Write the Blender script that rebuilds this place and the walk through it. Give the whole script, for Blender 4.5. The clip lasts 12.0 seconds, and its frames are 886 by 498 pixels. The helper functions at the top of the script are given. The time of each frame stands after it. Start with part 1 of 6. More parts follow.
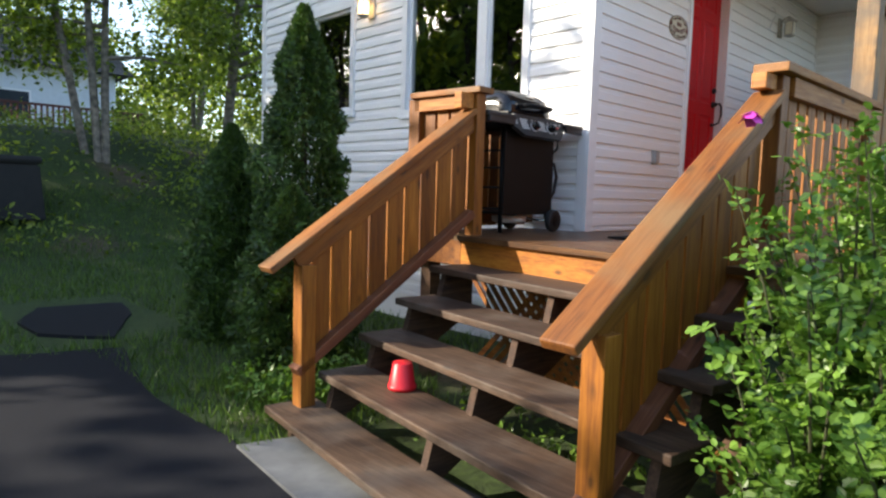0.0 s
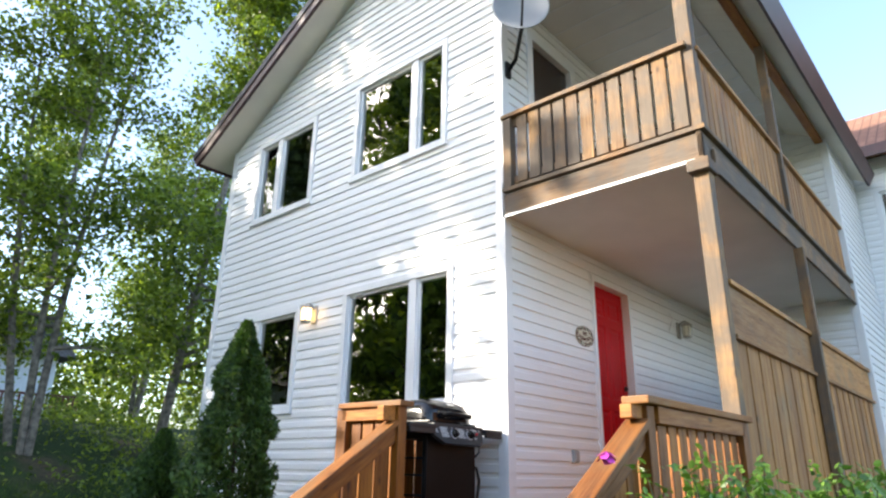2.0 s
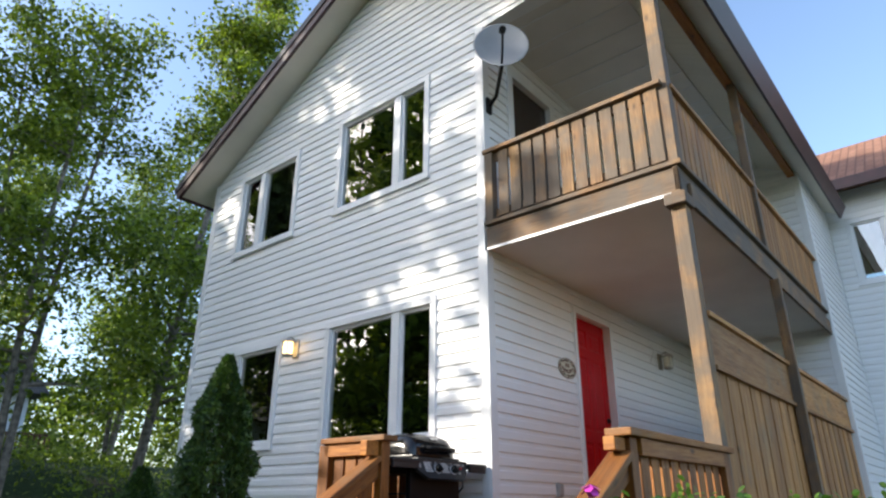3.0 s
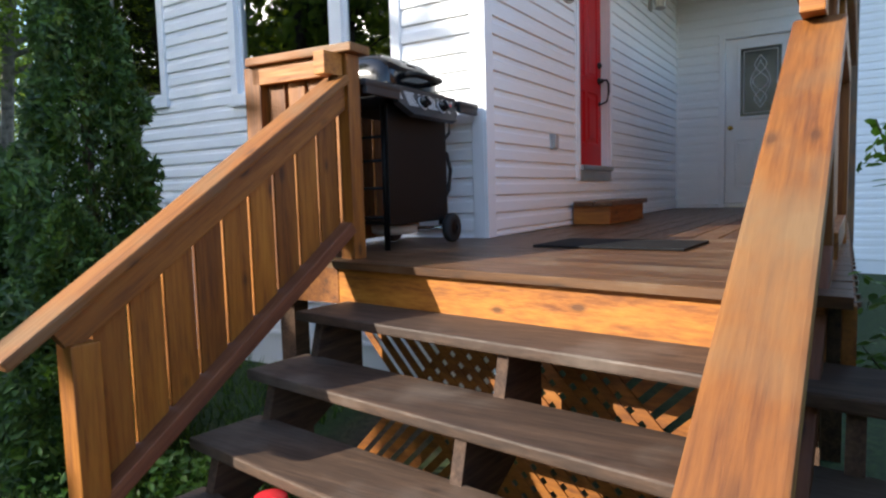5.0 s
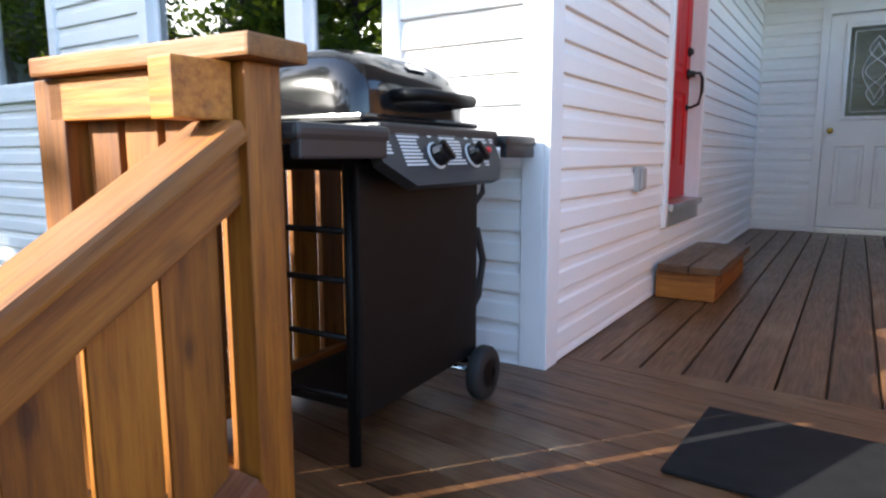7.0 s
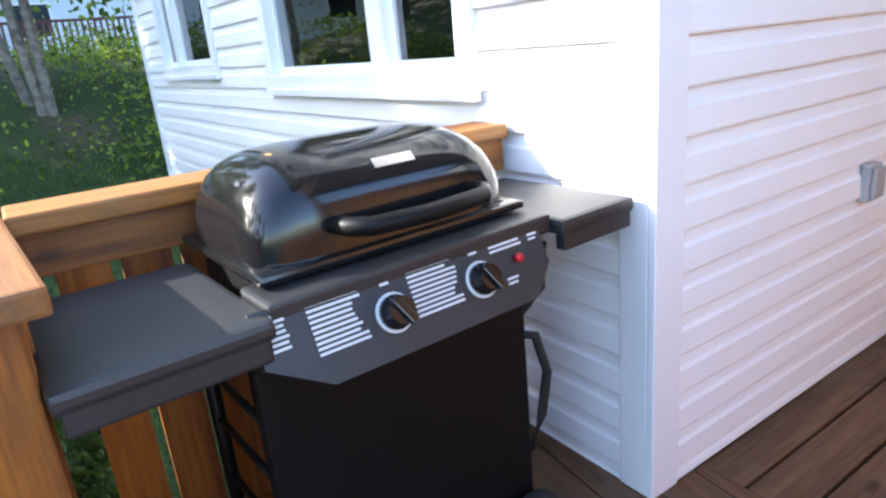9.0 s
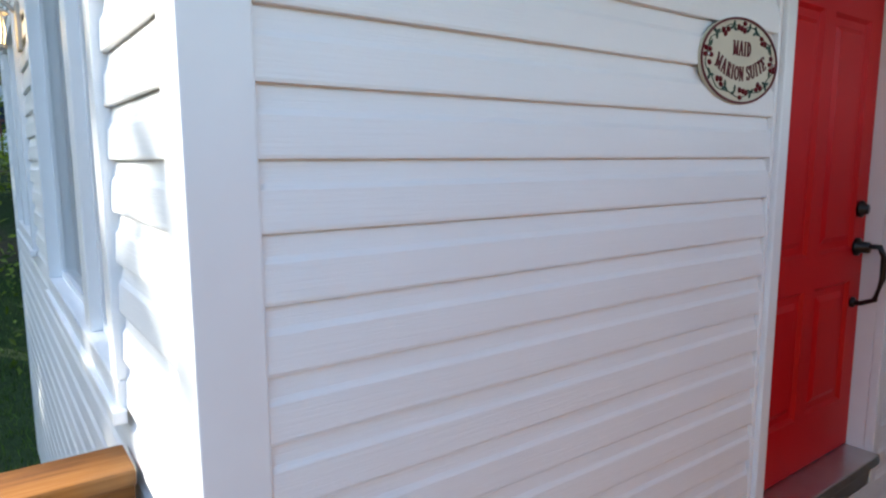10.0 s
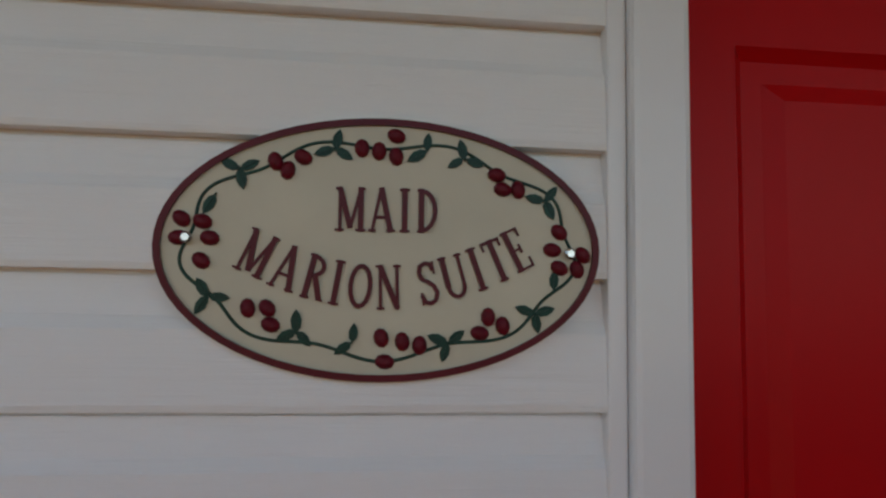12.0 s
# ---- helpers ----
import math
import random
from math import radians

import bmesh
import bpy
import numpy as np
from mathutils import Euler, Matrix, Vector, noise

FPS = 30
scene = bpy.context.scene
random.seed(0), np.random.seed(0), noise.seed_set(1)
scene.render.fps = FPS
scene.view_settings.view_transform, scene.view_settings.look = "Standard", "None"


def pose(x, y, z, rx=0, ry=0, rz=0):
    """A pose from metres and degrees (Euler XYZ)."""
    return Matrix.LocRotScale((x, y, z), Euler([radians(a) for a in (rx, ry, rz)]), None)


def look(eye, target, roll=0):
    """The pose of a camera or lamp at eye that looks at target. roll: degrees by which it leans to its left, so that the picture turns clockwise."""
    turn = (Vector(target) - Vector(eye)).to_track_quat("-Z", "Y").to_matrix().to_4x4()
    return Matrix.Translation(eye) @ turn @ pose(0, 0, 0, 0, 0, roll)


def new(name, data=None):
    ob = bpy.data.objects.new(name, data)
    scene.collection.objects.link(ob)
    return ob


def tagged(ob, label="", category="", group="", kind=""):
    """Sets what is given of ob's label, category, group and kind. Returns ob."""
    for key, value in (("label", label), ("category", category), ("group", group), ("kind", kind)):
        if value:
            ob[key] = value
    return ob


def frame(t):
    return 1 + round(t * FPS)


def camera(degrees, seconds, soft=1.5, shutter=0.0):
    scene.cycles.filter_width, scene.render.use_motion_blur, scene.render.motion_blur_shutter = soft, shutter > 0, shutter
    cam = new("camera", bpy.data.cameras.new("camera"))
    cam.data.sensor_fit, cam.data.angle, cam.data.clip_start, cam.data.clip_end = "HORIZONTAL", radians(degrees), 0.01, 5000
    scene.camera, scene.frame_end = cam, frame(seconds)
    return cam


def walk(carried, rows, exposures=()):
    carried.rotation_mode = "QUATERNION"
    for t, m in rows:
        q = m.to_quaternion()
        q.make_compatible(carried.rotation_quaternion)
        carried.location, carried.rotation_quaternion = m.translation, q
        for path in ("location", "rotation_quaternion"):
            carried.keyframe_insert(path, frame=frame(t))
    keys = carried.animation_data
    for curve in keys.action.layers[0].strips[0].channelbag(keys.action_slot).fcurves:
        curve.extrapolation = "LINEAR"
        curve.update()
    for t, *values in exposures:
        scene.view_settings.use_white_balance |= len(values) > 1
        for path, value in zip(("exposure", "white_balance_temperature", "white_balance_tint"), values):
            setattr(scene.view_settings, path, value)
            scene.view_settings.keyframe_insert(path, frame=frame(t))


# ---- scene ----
cam = camera(69.4, 12.0, 2.3)
PATH = [
    (0, (-4.378, -2.869, 0.266), (-2.984, -1.445, 0.095), 1.7),
    (0.5, (-4.433, -3.025, 0.301), (-2.967, -1.666, 0.253), 3.5),
    (1, (-4.485, -3.151, 0.363), (-3.052, -1.769, 0.552), 2.5),
    (1.5, (-4.526, -3.243, 0.44), (-3.126, -1.898, 0.919), 2.3),
    (2, (-4.557, -3.306, 0.476), (-3.15, -2.048, 1.139), 1.0),
    (2.5, (-4.59, -3.333, 0.48), (-3.196, -2.125, 1.254), 0.6),
    (3, (-4.591, -3.324, 0.472), (-3.175, -2.132, 1.228), 0.2),
    (3.5, (-4.486, -3.199, 0.404), (-2.958, -1.958, 0.759), 1.1),
    (3.7, (-4.403, -3.079, 0.368), (-2.847, -1.843, 0.594), 1.4),
    (5.3, (-3.26, -1.569, 0.29), (-1.56, -0.538, 0.08), -1.8),
    (5.5, (-3.046, -1.369, 0.342), (-1.304, -0.401, 0.163), -0.3),
    (6, (-2.619, -1.121, 0.452), (-0.826, -0.253, 0.282), -0.8),
    (6.5, (-2.301, -0.953, 0.585), (-0.528, -0.075, 0.296), 0.6),
    (7, (-2.069, -0.898, 0.759), (-0.401, 0.168, 0.472), -0.1),
    (7.2, (-1.953, -0.903, 0.82), (-0.323, 0.214, 0.51), -2.0),
    (9, (-1.189, -0.908, 1.195), (-0.14, 0.68, 0.58), -5.4),
    (9.5, (-0.796, -1.013, 1.402), (0.33, 0.549, 0.861), -2.6),
    (10, (-0.253, -0.942, 1.608), (0.911, 0.659, 1.329), -0.2),
    (10.5, (0.256, -0.828, 1.659), (1.301, 0.875, 1.567), -0.4),
    (11, (0.782, -0.683, 1.722), (1.71, 1.086, 1.829), -0.5),
    (11.5, (1.178, -0.583, 1.775), (1.727, 1.327, 1.995), 0.5),
    (12, (1.353, -0.545, 1.81), (1.564, 1.437, 1.977), 1.0),
]
walk(cam, [(t, look(e, g, r)) for t, e, g, r in PATH],
     exposures=[(0.0, 1.8, 6500, 10), (0.5, 2.2, 6600, 10), (1.0, 2.45, 6600, 10), (1.5, 2.25, 6500, 10), (2.5, 1.82, 6350, 10), (3.0, 1.38, 6250, 10), (3.6, 1.1, 6400, 10), (5.5, 2.1, 5850, 9), (6.5, 2.35, 5900, 8), (7.2, 2.65, 5850, 8), (8.9, 2.9, 5850, 10), (9.6, 2.75, 5750, 7), (10.2, 1.65, 6150, 6), (11.0, 1.39, 6500, 6), (12.0, 1.25, 6900, 9)])

# ---- world and sun ----
SUN_AZ, SUN_EL = radians(142), radians(27)      # direction towards the sun, counter-clockwise from +x
world = bpy.data.worlds.new("sky_world")
scene.world = world
world.use_nodes = True
wn = world.node_tree
sky = wn.nodes.new("ShaderNodeTexSky")
sky.sky_type = 'NISHITA'
sky.sun_disc = False
sky.dust_density = 1.6
sky.sun_elevation = SUN_EL
sky.sun_rotation = radians(90) - SUN_AZ
wn.links.new(sky.outputs[0], wn.nodes["Background"].inputs[0])
wn.nodes["Background"].inputs[1].default_value = 0.15
sun_data = bpy.data.lights.new("sun", 'SUN')
sun_data.energy, sun_data.angle, sun_data.color = 3.1, radians(0.5), (1.0, 0.9, 0.74)
sun = new("sun", sun_data)
sun_way = Vector((math.cos(SUN_AZ) * math.cos(SUN_EL), math.sin(SUN_AZ) * math.cos(SUN_EL), math.sin(SUN_EL)))
sun.matrix_world = look(tuple(sun_way * 40), (0, 0, 0))

GROUND = -1.05
STAIR = Matrix.Translation((-1.385, -0.014, 0)) @ Matrix.Rotation(radians(-8), 4, 'Z')       # along the skewed deck edge
RAIL = Matrix.Translation((-1.385, -0.014, 0)) @ Matrix.Rotation(radians(-2), 4, 'Z')        # along the stair railings


# ---- materials ----
class Nodes:
    """A small builder of node materials."""
    def __init__(self, name):
        self.mat = bpy.data.materials.new(name)
        self.mat.use_nodes = True
        self.tree = self.mat.node_tree
        self.bsdf = self.tree.nodes["Principled BSDF"]

    def node(self, kind, links=(), **values):
        n = self.tree.nodes.new(kind)
        if "data_type" in values:
            n.data_type = values["data_type"]
        if "blend_type" in values:
            n.blend_type = values["blend_type"]
        if "operation" in values:
            n.operation = values["operation"]
        for slot, source in links:
            if isinstance(source, bpy.types.NodeSocket):
                self.tree.links.new(source, n.inputs[slot])
            else:
                n.inputs[slot].default_value = source
        return n

    def coords(self, scale=(1, 1, 1), kind="Object"):
        tc = self.node("ShaderNodeTexCoord")
        mp = self.node("ShaderNodeMapping", [(0, tc.outputs[kind]), (3, scale)])
        return mp.outputs[0]

    def noise(self, vec, scale, detail=4, rough=0.55):
        return self.node("ShaderNodeTexNoise", [("Vector", vec), ("Scale", scale), ("Detail", detail), ("Roughness", rough)]).outputs[0]

    def ramp(self, fac, stops):
        n = self.node("ShaderNodeValToRGB", [(0, fac)])
        r = n.color_ramp
        while len(r.elements) < len(stops):
            r.elements.new(0.5)
        for e, (p, c) in zip(r.elements, stops):
            e.position, e.color = p, (*c, 1)
        return n.outputs[0]

    def mix(self, fac, a, b, blend='MIX'):
        n = self.node("ShaderNodeMix", data_type='RGBA', blend_type=blend)
        for slot, s in ((0, fac), (6, a), (7, b)):
            if isinstance(s, bpy.types.NodeSocket):
                self.tree.links.new(s, n.inputs[slot])
            else:
                n.inputs[slot].default_value = s if slot == 0 else (*s, 1)
        return n.outputs[2]

    def math(self, op, a, b=0.0):
        return self.node("ShaderNodeMath", [(0, a), (1, b)], operation=op).outputs[0]

    def bump(self, height, strength=0.3, dist=0.005):
        b = self.node("ShaderNodeBump", [("Height", height), ("Strength", strength), ("Distance", dist)])
        self.tree.links.new(b.outputs[0], self.bsdf.inputs["Normal"])

    def set(self, **values):
        for key, v in values.items():
            slot = self.bsdf.inputs[key.replace("_", " ").title() if key != "ior" else "IOR"]
            if isinstance(v, bpy.types.NodeSocket):
                self.tree.links.new(v, slot)
            else:
                slot.default_value = (*v, 1) if isinstance(v, tuple) else v
        return self.mat


def plain(name, colour, rough=0.5, metal=0.0, vary=0.15, scale=6.0, bump=0.1, fine=60.0):
    n = Nodes(name)
    v = n.coords()
    f = n.noise(v, scale)
    dark = tuple(c * (1 - vary) for c in colour)
    lite = tuple(min(1, c * (1 + vary)) for c in colour)
    n.bump(n.noise(v, fine, 6), bump, 0.002)
    return n.set(base_color=n.ramp(f, [(0.3, dark), (0.7, lite)]), roughness=rough, metallic=metal)


def wood(name, dark, mid, lite, axis, rough=0.55, grey=None, grey_amount=0.0, island=False):
    """Boards with grain along the axis 0, 1 or 2, knots, and a weathered grey in patches."""
    n = Nodes(name)
    info = n.node("ShaderNodeObjectInfo")
    rnd = n.node("ShaderNodeNewGeometry").outputs["Random Per Island"] if island else info.outputs["Random"]
    tc = n.node("ShaderNodeTexCoord")
    shift = n.node("ShaderNodeVectorMath", [(0, tc.outputs["Object"])], operation='ADD')
    comb = n.node("ShaderNodeCombineXYZ", [(0, n.math('MULTIPLY', rnd, 13.0)), (1, n.math('MULTIPLY', rnd, 7.0)), (2, n.math('MULTIPLY', rnd, 23.0))])
    n.tree.links.new(comb.outputs[0], shift.inputs[1])
    s = [14, 14, 14]
    s[axis] = 0.9
    mp = n.node("ShaderNodeMapping", [(0, shift.outputs[0]), (3, tuple(s))]).outputs[0]
    warp = n.noise(mp, 1.3, 3)
    grain = n.noise(mp, 6.0, 8, 0.65)
    s2 = [1, 1, 1]
    s2[axis] = 0.45
    mk = n.node("ShaderNodeMapping", [(0, shift.outputs[0]), (3, tuple(s2))]).outputs[0]
    vor = n.node("ShaderNodeTexVoronoi", [("Vector", mk), ("Scale", 8.5)]).outputs["Distance"]
    knot = n.ramp(vor, [(0.08, (1, 1, 1)), (0.11, (0.5, 0.5, 0.5)), (0.18, (0, 0, 0))])
    col = n.ramp(n.math('ADD', n.math('MULTIPLY', grain, 0.5), n.math('MULTIPLY', warp, 0.5)), [(0.35, dark), (0.5, mid), (0.65, lite)])
    tone = n.ramp(rnd, [(0.0, (0.66, 0.6, 0.56)), (1.0, (1.18, 1.14, 1.05))])
    col = n.mix(1.0, col, tone, 'MULTIPLY')
    col = n.mix(n.math('MULTIPLY', knot, 0.8), col, tuple(c * 0.4 for c in dark))
    if grey:
        blot = n.ramp(n.noise(shift.outputs[0], 2.2, 5, 0.6), [(0.62 - 0.4 * grey_amount, (0, 0, 0)), (0.85 - 0.4 * grey_amount, (1, 1, 1))])
        greyed = n.mix(n.noise(mp, 8, 6), tuple(c * 0.6 for c in grey), grey)
        col = n.mix(n.math('MULTIPLY', blot, 0.85), col, greyed)
    n.bump(grain, 0.5, 0.003)
    return n.set(base_color=col, roughness=n.ramp(grain, [(0.3, (rough + .12,) * 3), (0.7, (rough - .08,) * 3)]))


def leaf(name, dark, lite, rough=0.5, see=0.35):
    n = Nodes(name)
    g = n.node("ShaderNodeNewGeometry").outputs["Random Per Island"]
    col = n.ramp(g, [(0.0, dark), (0.75, lite), (1.0, tuple(c * 1.35 for c in lite))])
    n.set(base_color=col, roughness=rough)
    tr = n.node("ShaderNodeBsdfTranslucent", [(0, n.mix(1.0, col, (1.0, 1.1, 0.45), 'MULTIPLY'))])
    mixer = n.node("ShaderNodeMixShader", [(0, see), (1, n.bsdf.outputs[0]), (2, tr.outputs[0])])
    n.tree.links.new(mixer.outputs[0], n.tree.nodes["Material Output"].inputs[0])
    return n.mat


def pane_glass(name, ior=2.5, tint=(0.75, 0.8, 0.8)):
    n = Nodes(name)
    clear = n.node("ShaderNodeBsdfTransparent", [(0, (*tint, 1))])
    gloss = n.node("ShaderNodeBsdfGlossy", [(0, (1, 1, 1, 1)), ("Roughness", 0.0)])
    fr = n.node("ShaderNodeFresnel", [("IOR", ior)])
    wav = n.noise(n.coords(), 1.7, 1)
    b = n.node("ShaderNodeBump", [("Height", wav), ("Strength", 0.05), ("Distance", 0.05)])
    n.tree.links.new(b.outputs[0], gloss.inputs["Normal"])
    mixer = n.node("ShaderNodeMixShader", [(0, fr.outputs[0]), (1, clear.outputs[0]), (2, gloss.outputs[0])])
    n.tree.links.new(mixer.outputs[0], n.tree.nodes["Material Output"].inputs[0])
    return n.mat


def ground_mix(name):
    n = Nodes(name)
    v = n.coords()
    big = n.noise(v, 0.5, 4)
    small = n.noise(v, 18, 6, 0.7)
    grass = n.ramp(small, [(0.3, (0.013, 0.025, 0.004)), (0.6, (0.04, 0.07, 0.011)), (0.8, (0.075, 0.11, 0.022))])
    earth = n.ramp(small, [(0.3, (0.04, 0.027, 0.017)), (0.7, (0.15, 0.105, 0.06))])
    n.bump(small, 0.8, 0.03)
    return n.set(base_color=n.mix(n.ramp(big, [(0.56, (0, 0, 0)), (0.68, (1, 1, 1))]), grass, earth), roughness=0.95)


def asphalt_mat():
    n = Nodes("asphalt")
    v = n.coords()
    fine = n.noise(v, 180, 3, 0.7)
    blot = n.noise(v, 1.4, 5)
    col = n.mix(n.math('MULTIPLY', blot, 0.6), n.ramp(fine, [(0.35, (0.007, 0.0075, 0.0095)), (0.7, (0.022, 0.023, 0.029))]), (0.013, 0.013, 0.016))
    spot = n.ramp(n.noise(v, 9, 4, 0.8), [(0.70, (0, 0, 0)), (0.74, (1, 1, 1))])
    n.bump(fine, 0.6, 0.006)
    return n.set(base_color=n.mix(n.math('MULTIPLY', spot, 0.22), col, (0.14, 0.12, 0.1)), roughness=0.92)


def vinyl_mat():
    n = Nodes("white_vinyl")
    v = n.coords((0.5, 0.5, 14))
    grain = n.noise(v, 12, 6, 0.7)
    dirt = n.noise(n.coords(), 1.1, 5, 0.6)
    col = n.mix(n.ramp(dirt, [(0.4, (0, 0, 0)), (0.8, (0.5, 0.5, 0.5))]), (0.84, 0.84, 0.845), (0.76, 0.755, 0.74))
    n.bump(grain, 0.55, 0.003)
    return n.set(base_color=col, roughness=0.45)


def shingle_mat(name, a, b):
    n = Nodes(name)
    v = n.coords()
    br = n.node("ShaderNodeTexBrick", [("Vector", v), ("Color1", (*a, 1)), ("Color2", (*b, 1)), ("Mortar", (*tuple(c * .4 for c in a), 1)), ("Scale", 1.0), ("Mortar Size", 0.012), ("Brick Width", 0.33), ("Row Height", 0.14)])
    col = n.mix(0.3, br.outputs[0], n.ramp(n.noise(v, 30, 4), [(0.3, tuple(c * .6 for c in a)), (0.7, b)]))
    n.bump(n.noise(v, 90, 3), 0.5, 0.01)
    return n.set(base_color=col, roughness=0.9)


GOLD = [wood("stained_cedar_" + "xyz"[i], (0.125, 0.036, 0.003), (0.275, 0.097, 0.007), (0.38, 0.152, 0.016), i) for i in range(3)]
WEATHERED = [wood("weathered_cedar_" + "xyz"[i], (0.12, 0.055, 0.018), (0.26, 0.14, 0.05), (0.36, 0.22, 0.09), i, 0.7, (0.12, 0.1, 0.08), 0.78) for i in range(3)]
DECKING = [wood("deck_stain_" + "xyz"[i], (0.046, 0.021, 0.009), (0.094, 0.045, 0.019), (0.15, 0.078, 0.034), i, 0.36, (0.25, 0.18, 0.11), 0.22) for i in range(3)]
STRINGER = wood("reddish_stringer", (0.075, 0.024, 0.01), (0.14, 0.048, 0.019), (0.2, 0.078, 0.032), 0, 0.6)
HANDRAIL = wood("worn_handrail", (0.135, 0.042, 0.005), (0.275, 0.1, 0.011), (0.36, 0.15, 0.022), 0, 0.6, (0.2, 0.118, 0.05), 0.38)
# weathered cedar with warm light put into its colour, for fence and balcony side
TAN_X, TAN = [wood("warm_lit_cedar_" + "xyz"[i], (0.22, 0.09, 0.022), (0.4, 0.195, 0.058), (0.5, 0.28, 0.095), i, 0.65, (0.26, 0.18, 0.1), 0.25) for i in (0, 2)]
TREAD = wood("worn_tread", (0.03, 0.017, 0.01), (0.065, 0.038, 0.023), (0.115, 0.07, 0.044), 1, 0.6, (0.17, 0.13, 0.1), 0.3)
UNDER = wood("old_framing", (0.028, 0.015, 0.009), (0.065, 0.035, 0.02), (0.11, 0.062, 0.034), 0, 0.8)
VINYL = vinyl_mat()
TRIM = plain("white_trim", (0.8, 0.8, 0.81), 0.35, 0, 0.04, 3, 0.04)
SOFFIT = plain("cream_soffit", (0.72, 0.68, 0.58), 0.45, 0, 0.06, 2, 0.05)
PORCH_CEILING = plain("painted_ceiling", (0.72, 0.69, 0.65), 0.6, 0, 0.06, 1.5, 0.06)
DRIP = plain("black_drip_edge", (0.012, 0.012, 0.02), 0.5, 0, 0.2)
FASCIA = plain("burgundy_fascia", (0.04, 0.009, 0.012), 0.4, 0, 0.25, 5, 0.05)
RED = plain("red_door_paint", (0.46, 0.003, 0.006), 0.4, 0, 0.06, 3, 0.05)
RED.node_tree.nodes["Principled BSDF"].inputs["Specular IOR Level"].default_value = 0.15
GREY_BOX = plain("grey_plastic", (0.36, 0.36, 0.35), 0.5, 0, 0.08)
ALU = plain("mill_aluminium", (0.55, 0.55, 0.54), 0.35, 0.9, 0.1)
BLACK_GLOSS = plain("black_enamel", (0.008, 0.008, 0.009), 0.12, 0, 0.2, 4, 0.02)
BLACK_SATIN = plain("black_powder_coat", (0.004, 0.004, 0.0045), 0.5, 0, 0.25, 8, 0.12, 200)
GREY_SHELF = plain("charcoal_plastic", (0.017, 0.018, 0.021), 0.45, 0, 0.15, 6, 0.2, 240)
RUBBER = plain("black_rubber", (0.012, 0.012, 0.012), 0.75, 0, 0.2, 8, 0.2, 90)
MAT_RUBBER = plain("rubber_mat", (0.008, 0.008, 0.009), 0.85, 0, 0.3, 14, 0.6, 320)
PRINT = plain("white_print", (0.6, 0.6, 0.6), 0.5, 0, 0.05)
CHROME = plain("brushed_steel", (0.65, 0.65, 0.66), 0.22, 1.0, 0.05)
BRASS = plain("brass", (0.6, 0.42, 0.12), 0.25, 1.0, 0.1)
RED_PLASTIC = plain("red_plastic", (0.55, 0.012, 0.02), 0.4, 0, 0.1)
IRON = plain("black_iron", (0.012, 0.011, 0.011), 0.35, 0.4, 0.2)
GLASS = pane_glass("window_glass")
LEADED = pane_glass("bevelled_glass", 1.6, (0.5, 0.55, 0.5))
FROST = plain("frosted_glass", (0.75, 0.72, 0.6), 0.3, 0, 0.08)
# near-black colour puts the shade of unlit rooms into the surfaces
DARK_ROOM = plain("shade_dark_interior", (0.05, 0.042, 0.035), 0.8, 0, 0.2)
GROUND_MAT = ground_mix("lawn_and_earth")
ASPHALT = asphalt_mat()
for dull in (BLACK_SATIN, MAT_RUBBER, ASPHALT):
    dull.node_tree.nodes["Principled BSDF"].inputs["Specular IOR Level"].default_value = 0.18
CONCRETE = plain("concrete", (0.11, 0.115, 0.12), 0.85, 0, 0.3, 5, 0.5, 70)
SHINGLE = shingle_mat("grey_shingles", (0.06, 0.055, 0.055), (0.11, 0.1, 0.1))
RED_SHINGLE = shingle_mat("rust_shingles", (0.2, 0.095, 0.06), (0.29, 0.15, 0.1))
BARK = plain("birch_bark", (0.2, 0.17, 0.14), 0.85, 0, 0.6, 9, 0.6, 40)
GREEN_STEM = plain("green_brown_stems", (0.06, 0.065, 0.03), 0.8, 0, 0.4)
LANTERN_METAL = plain("aged_white_metal", (0.4, 0.385, 0.35), 0.45, 0, 0.2, 20)
DARK_BARK = plain("dark_bark", (0.07, 0.05, 0.038), 0.9, 0, 0.4, 9, 0.8, 40)
BIRCH_LEAF = leaf("birch_leaves", (0.055, 0.09, 0.014), (0.25, 0.31, 0.045), 0.4, 0.48)
DARK_LEAF = leaf("spruce_foliage", (0.035, 0.055, 0.016), (0.1, 0.13, 0.035), 0.6, 0.25)
CEDAR_LEAF = leaf("arborvitae_foliage", (0.016, 0.042, 0.007), (0.07, 0.125, 0.019), 0.55, 0.2)
ROSE_LEAF = leaf("rose_leaves", (0.055, 0.13, 0.016), (0.165, 0.29, 0.045), 0.36, 0.32)
GRASS = leaf("grass_blades", (0.03, 0.065, 0.009), (0.11, 0.18, 0.026), 0.5, 0.3)
PETAL = plain("magenta_petals", (0.62, 0.06, 0.42), 0.5, 0, 0.15)
SPENT = plain("spent_rose_hips", (0.42, 0.4, 0.1), 0.6, 0, 0.25)
CREAM = plain("cream_enamel", (0.56, 0.52, 0.4), 0.45, 0, 0.06, 12, 0.08)
MAROON = plain("maroon_enamel", (0.1, 0.007, 0.014), 0.4, 0, 0.2)
VINE = plain("green_enamel", (0.012, 0.05, 0.035), 0.4, 0, 0.35, 40)
BERRY = plain("berry_enamel", (0.12, 0.004, 0.013), 0.38, 0, 0.35, 90, 0.6, 400)
for enamel in (VINE, BERRY, MAROON):
    enamel.node_tree.nodes["Principled BSDF"].inputs["Specular IOR Level"].default_value = 0.22
BACK_SIDING = plain("neighbour_siding", (0.62, 0.66, 0.7), 0.6, 0, 0.06)
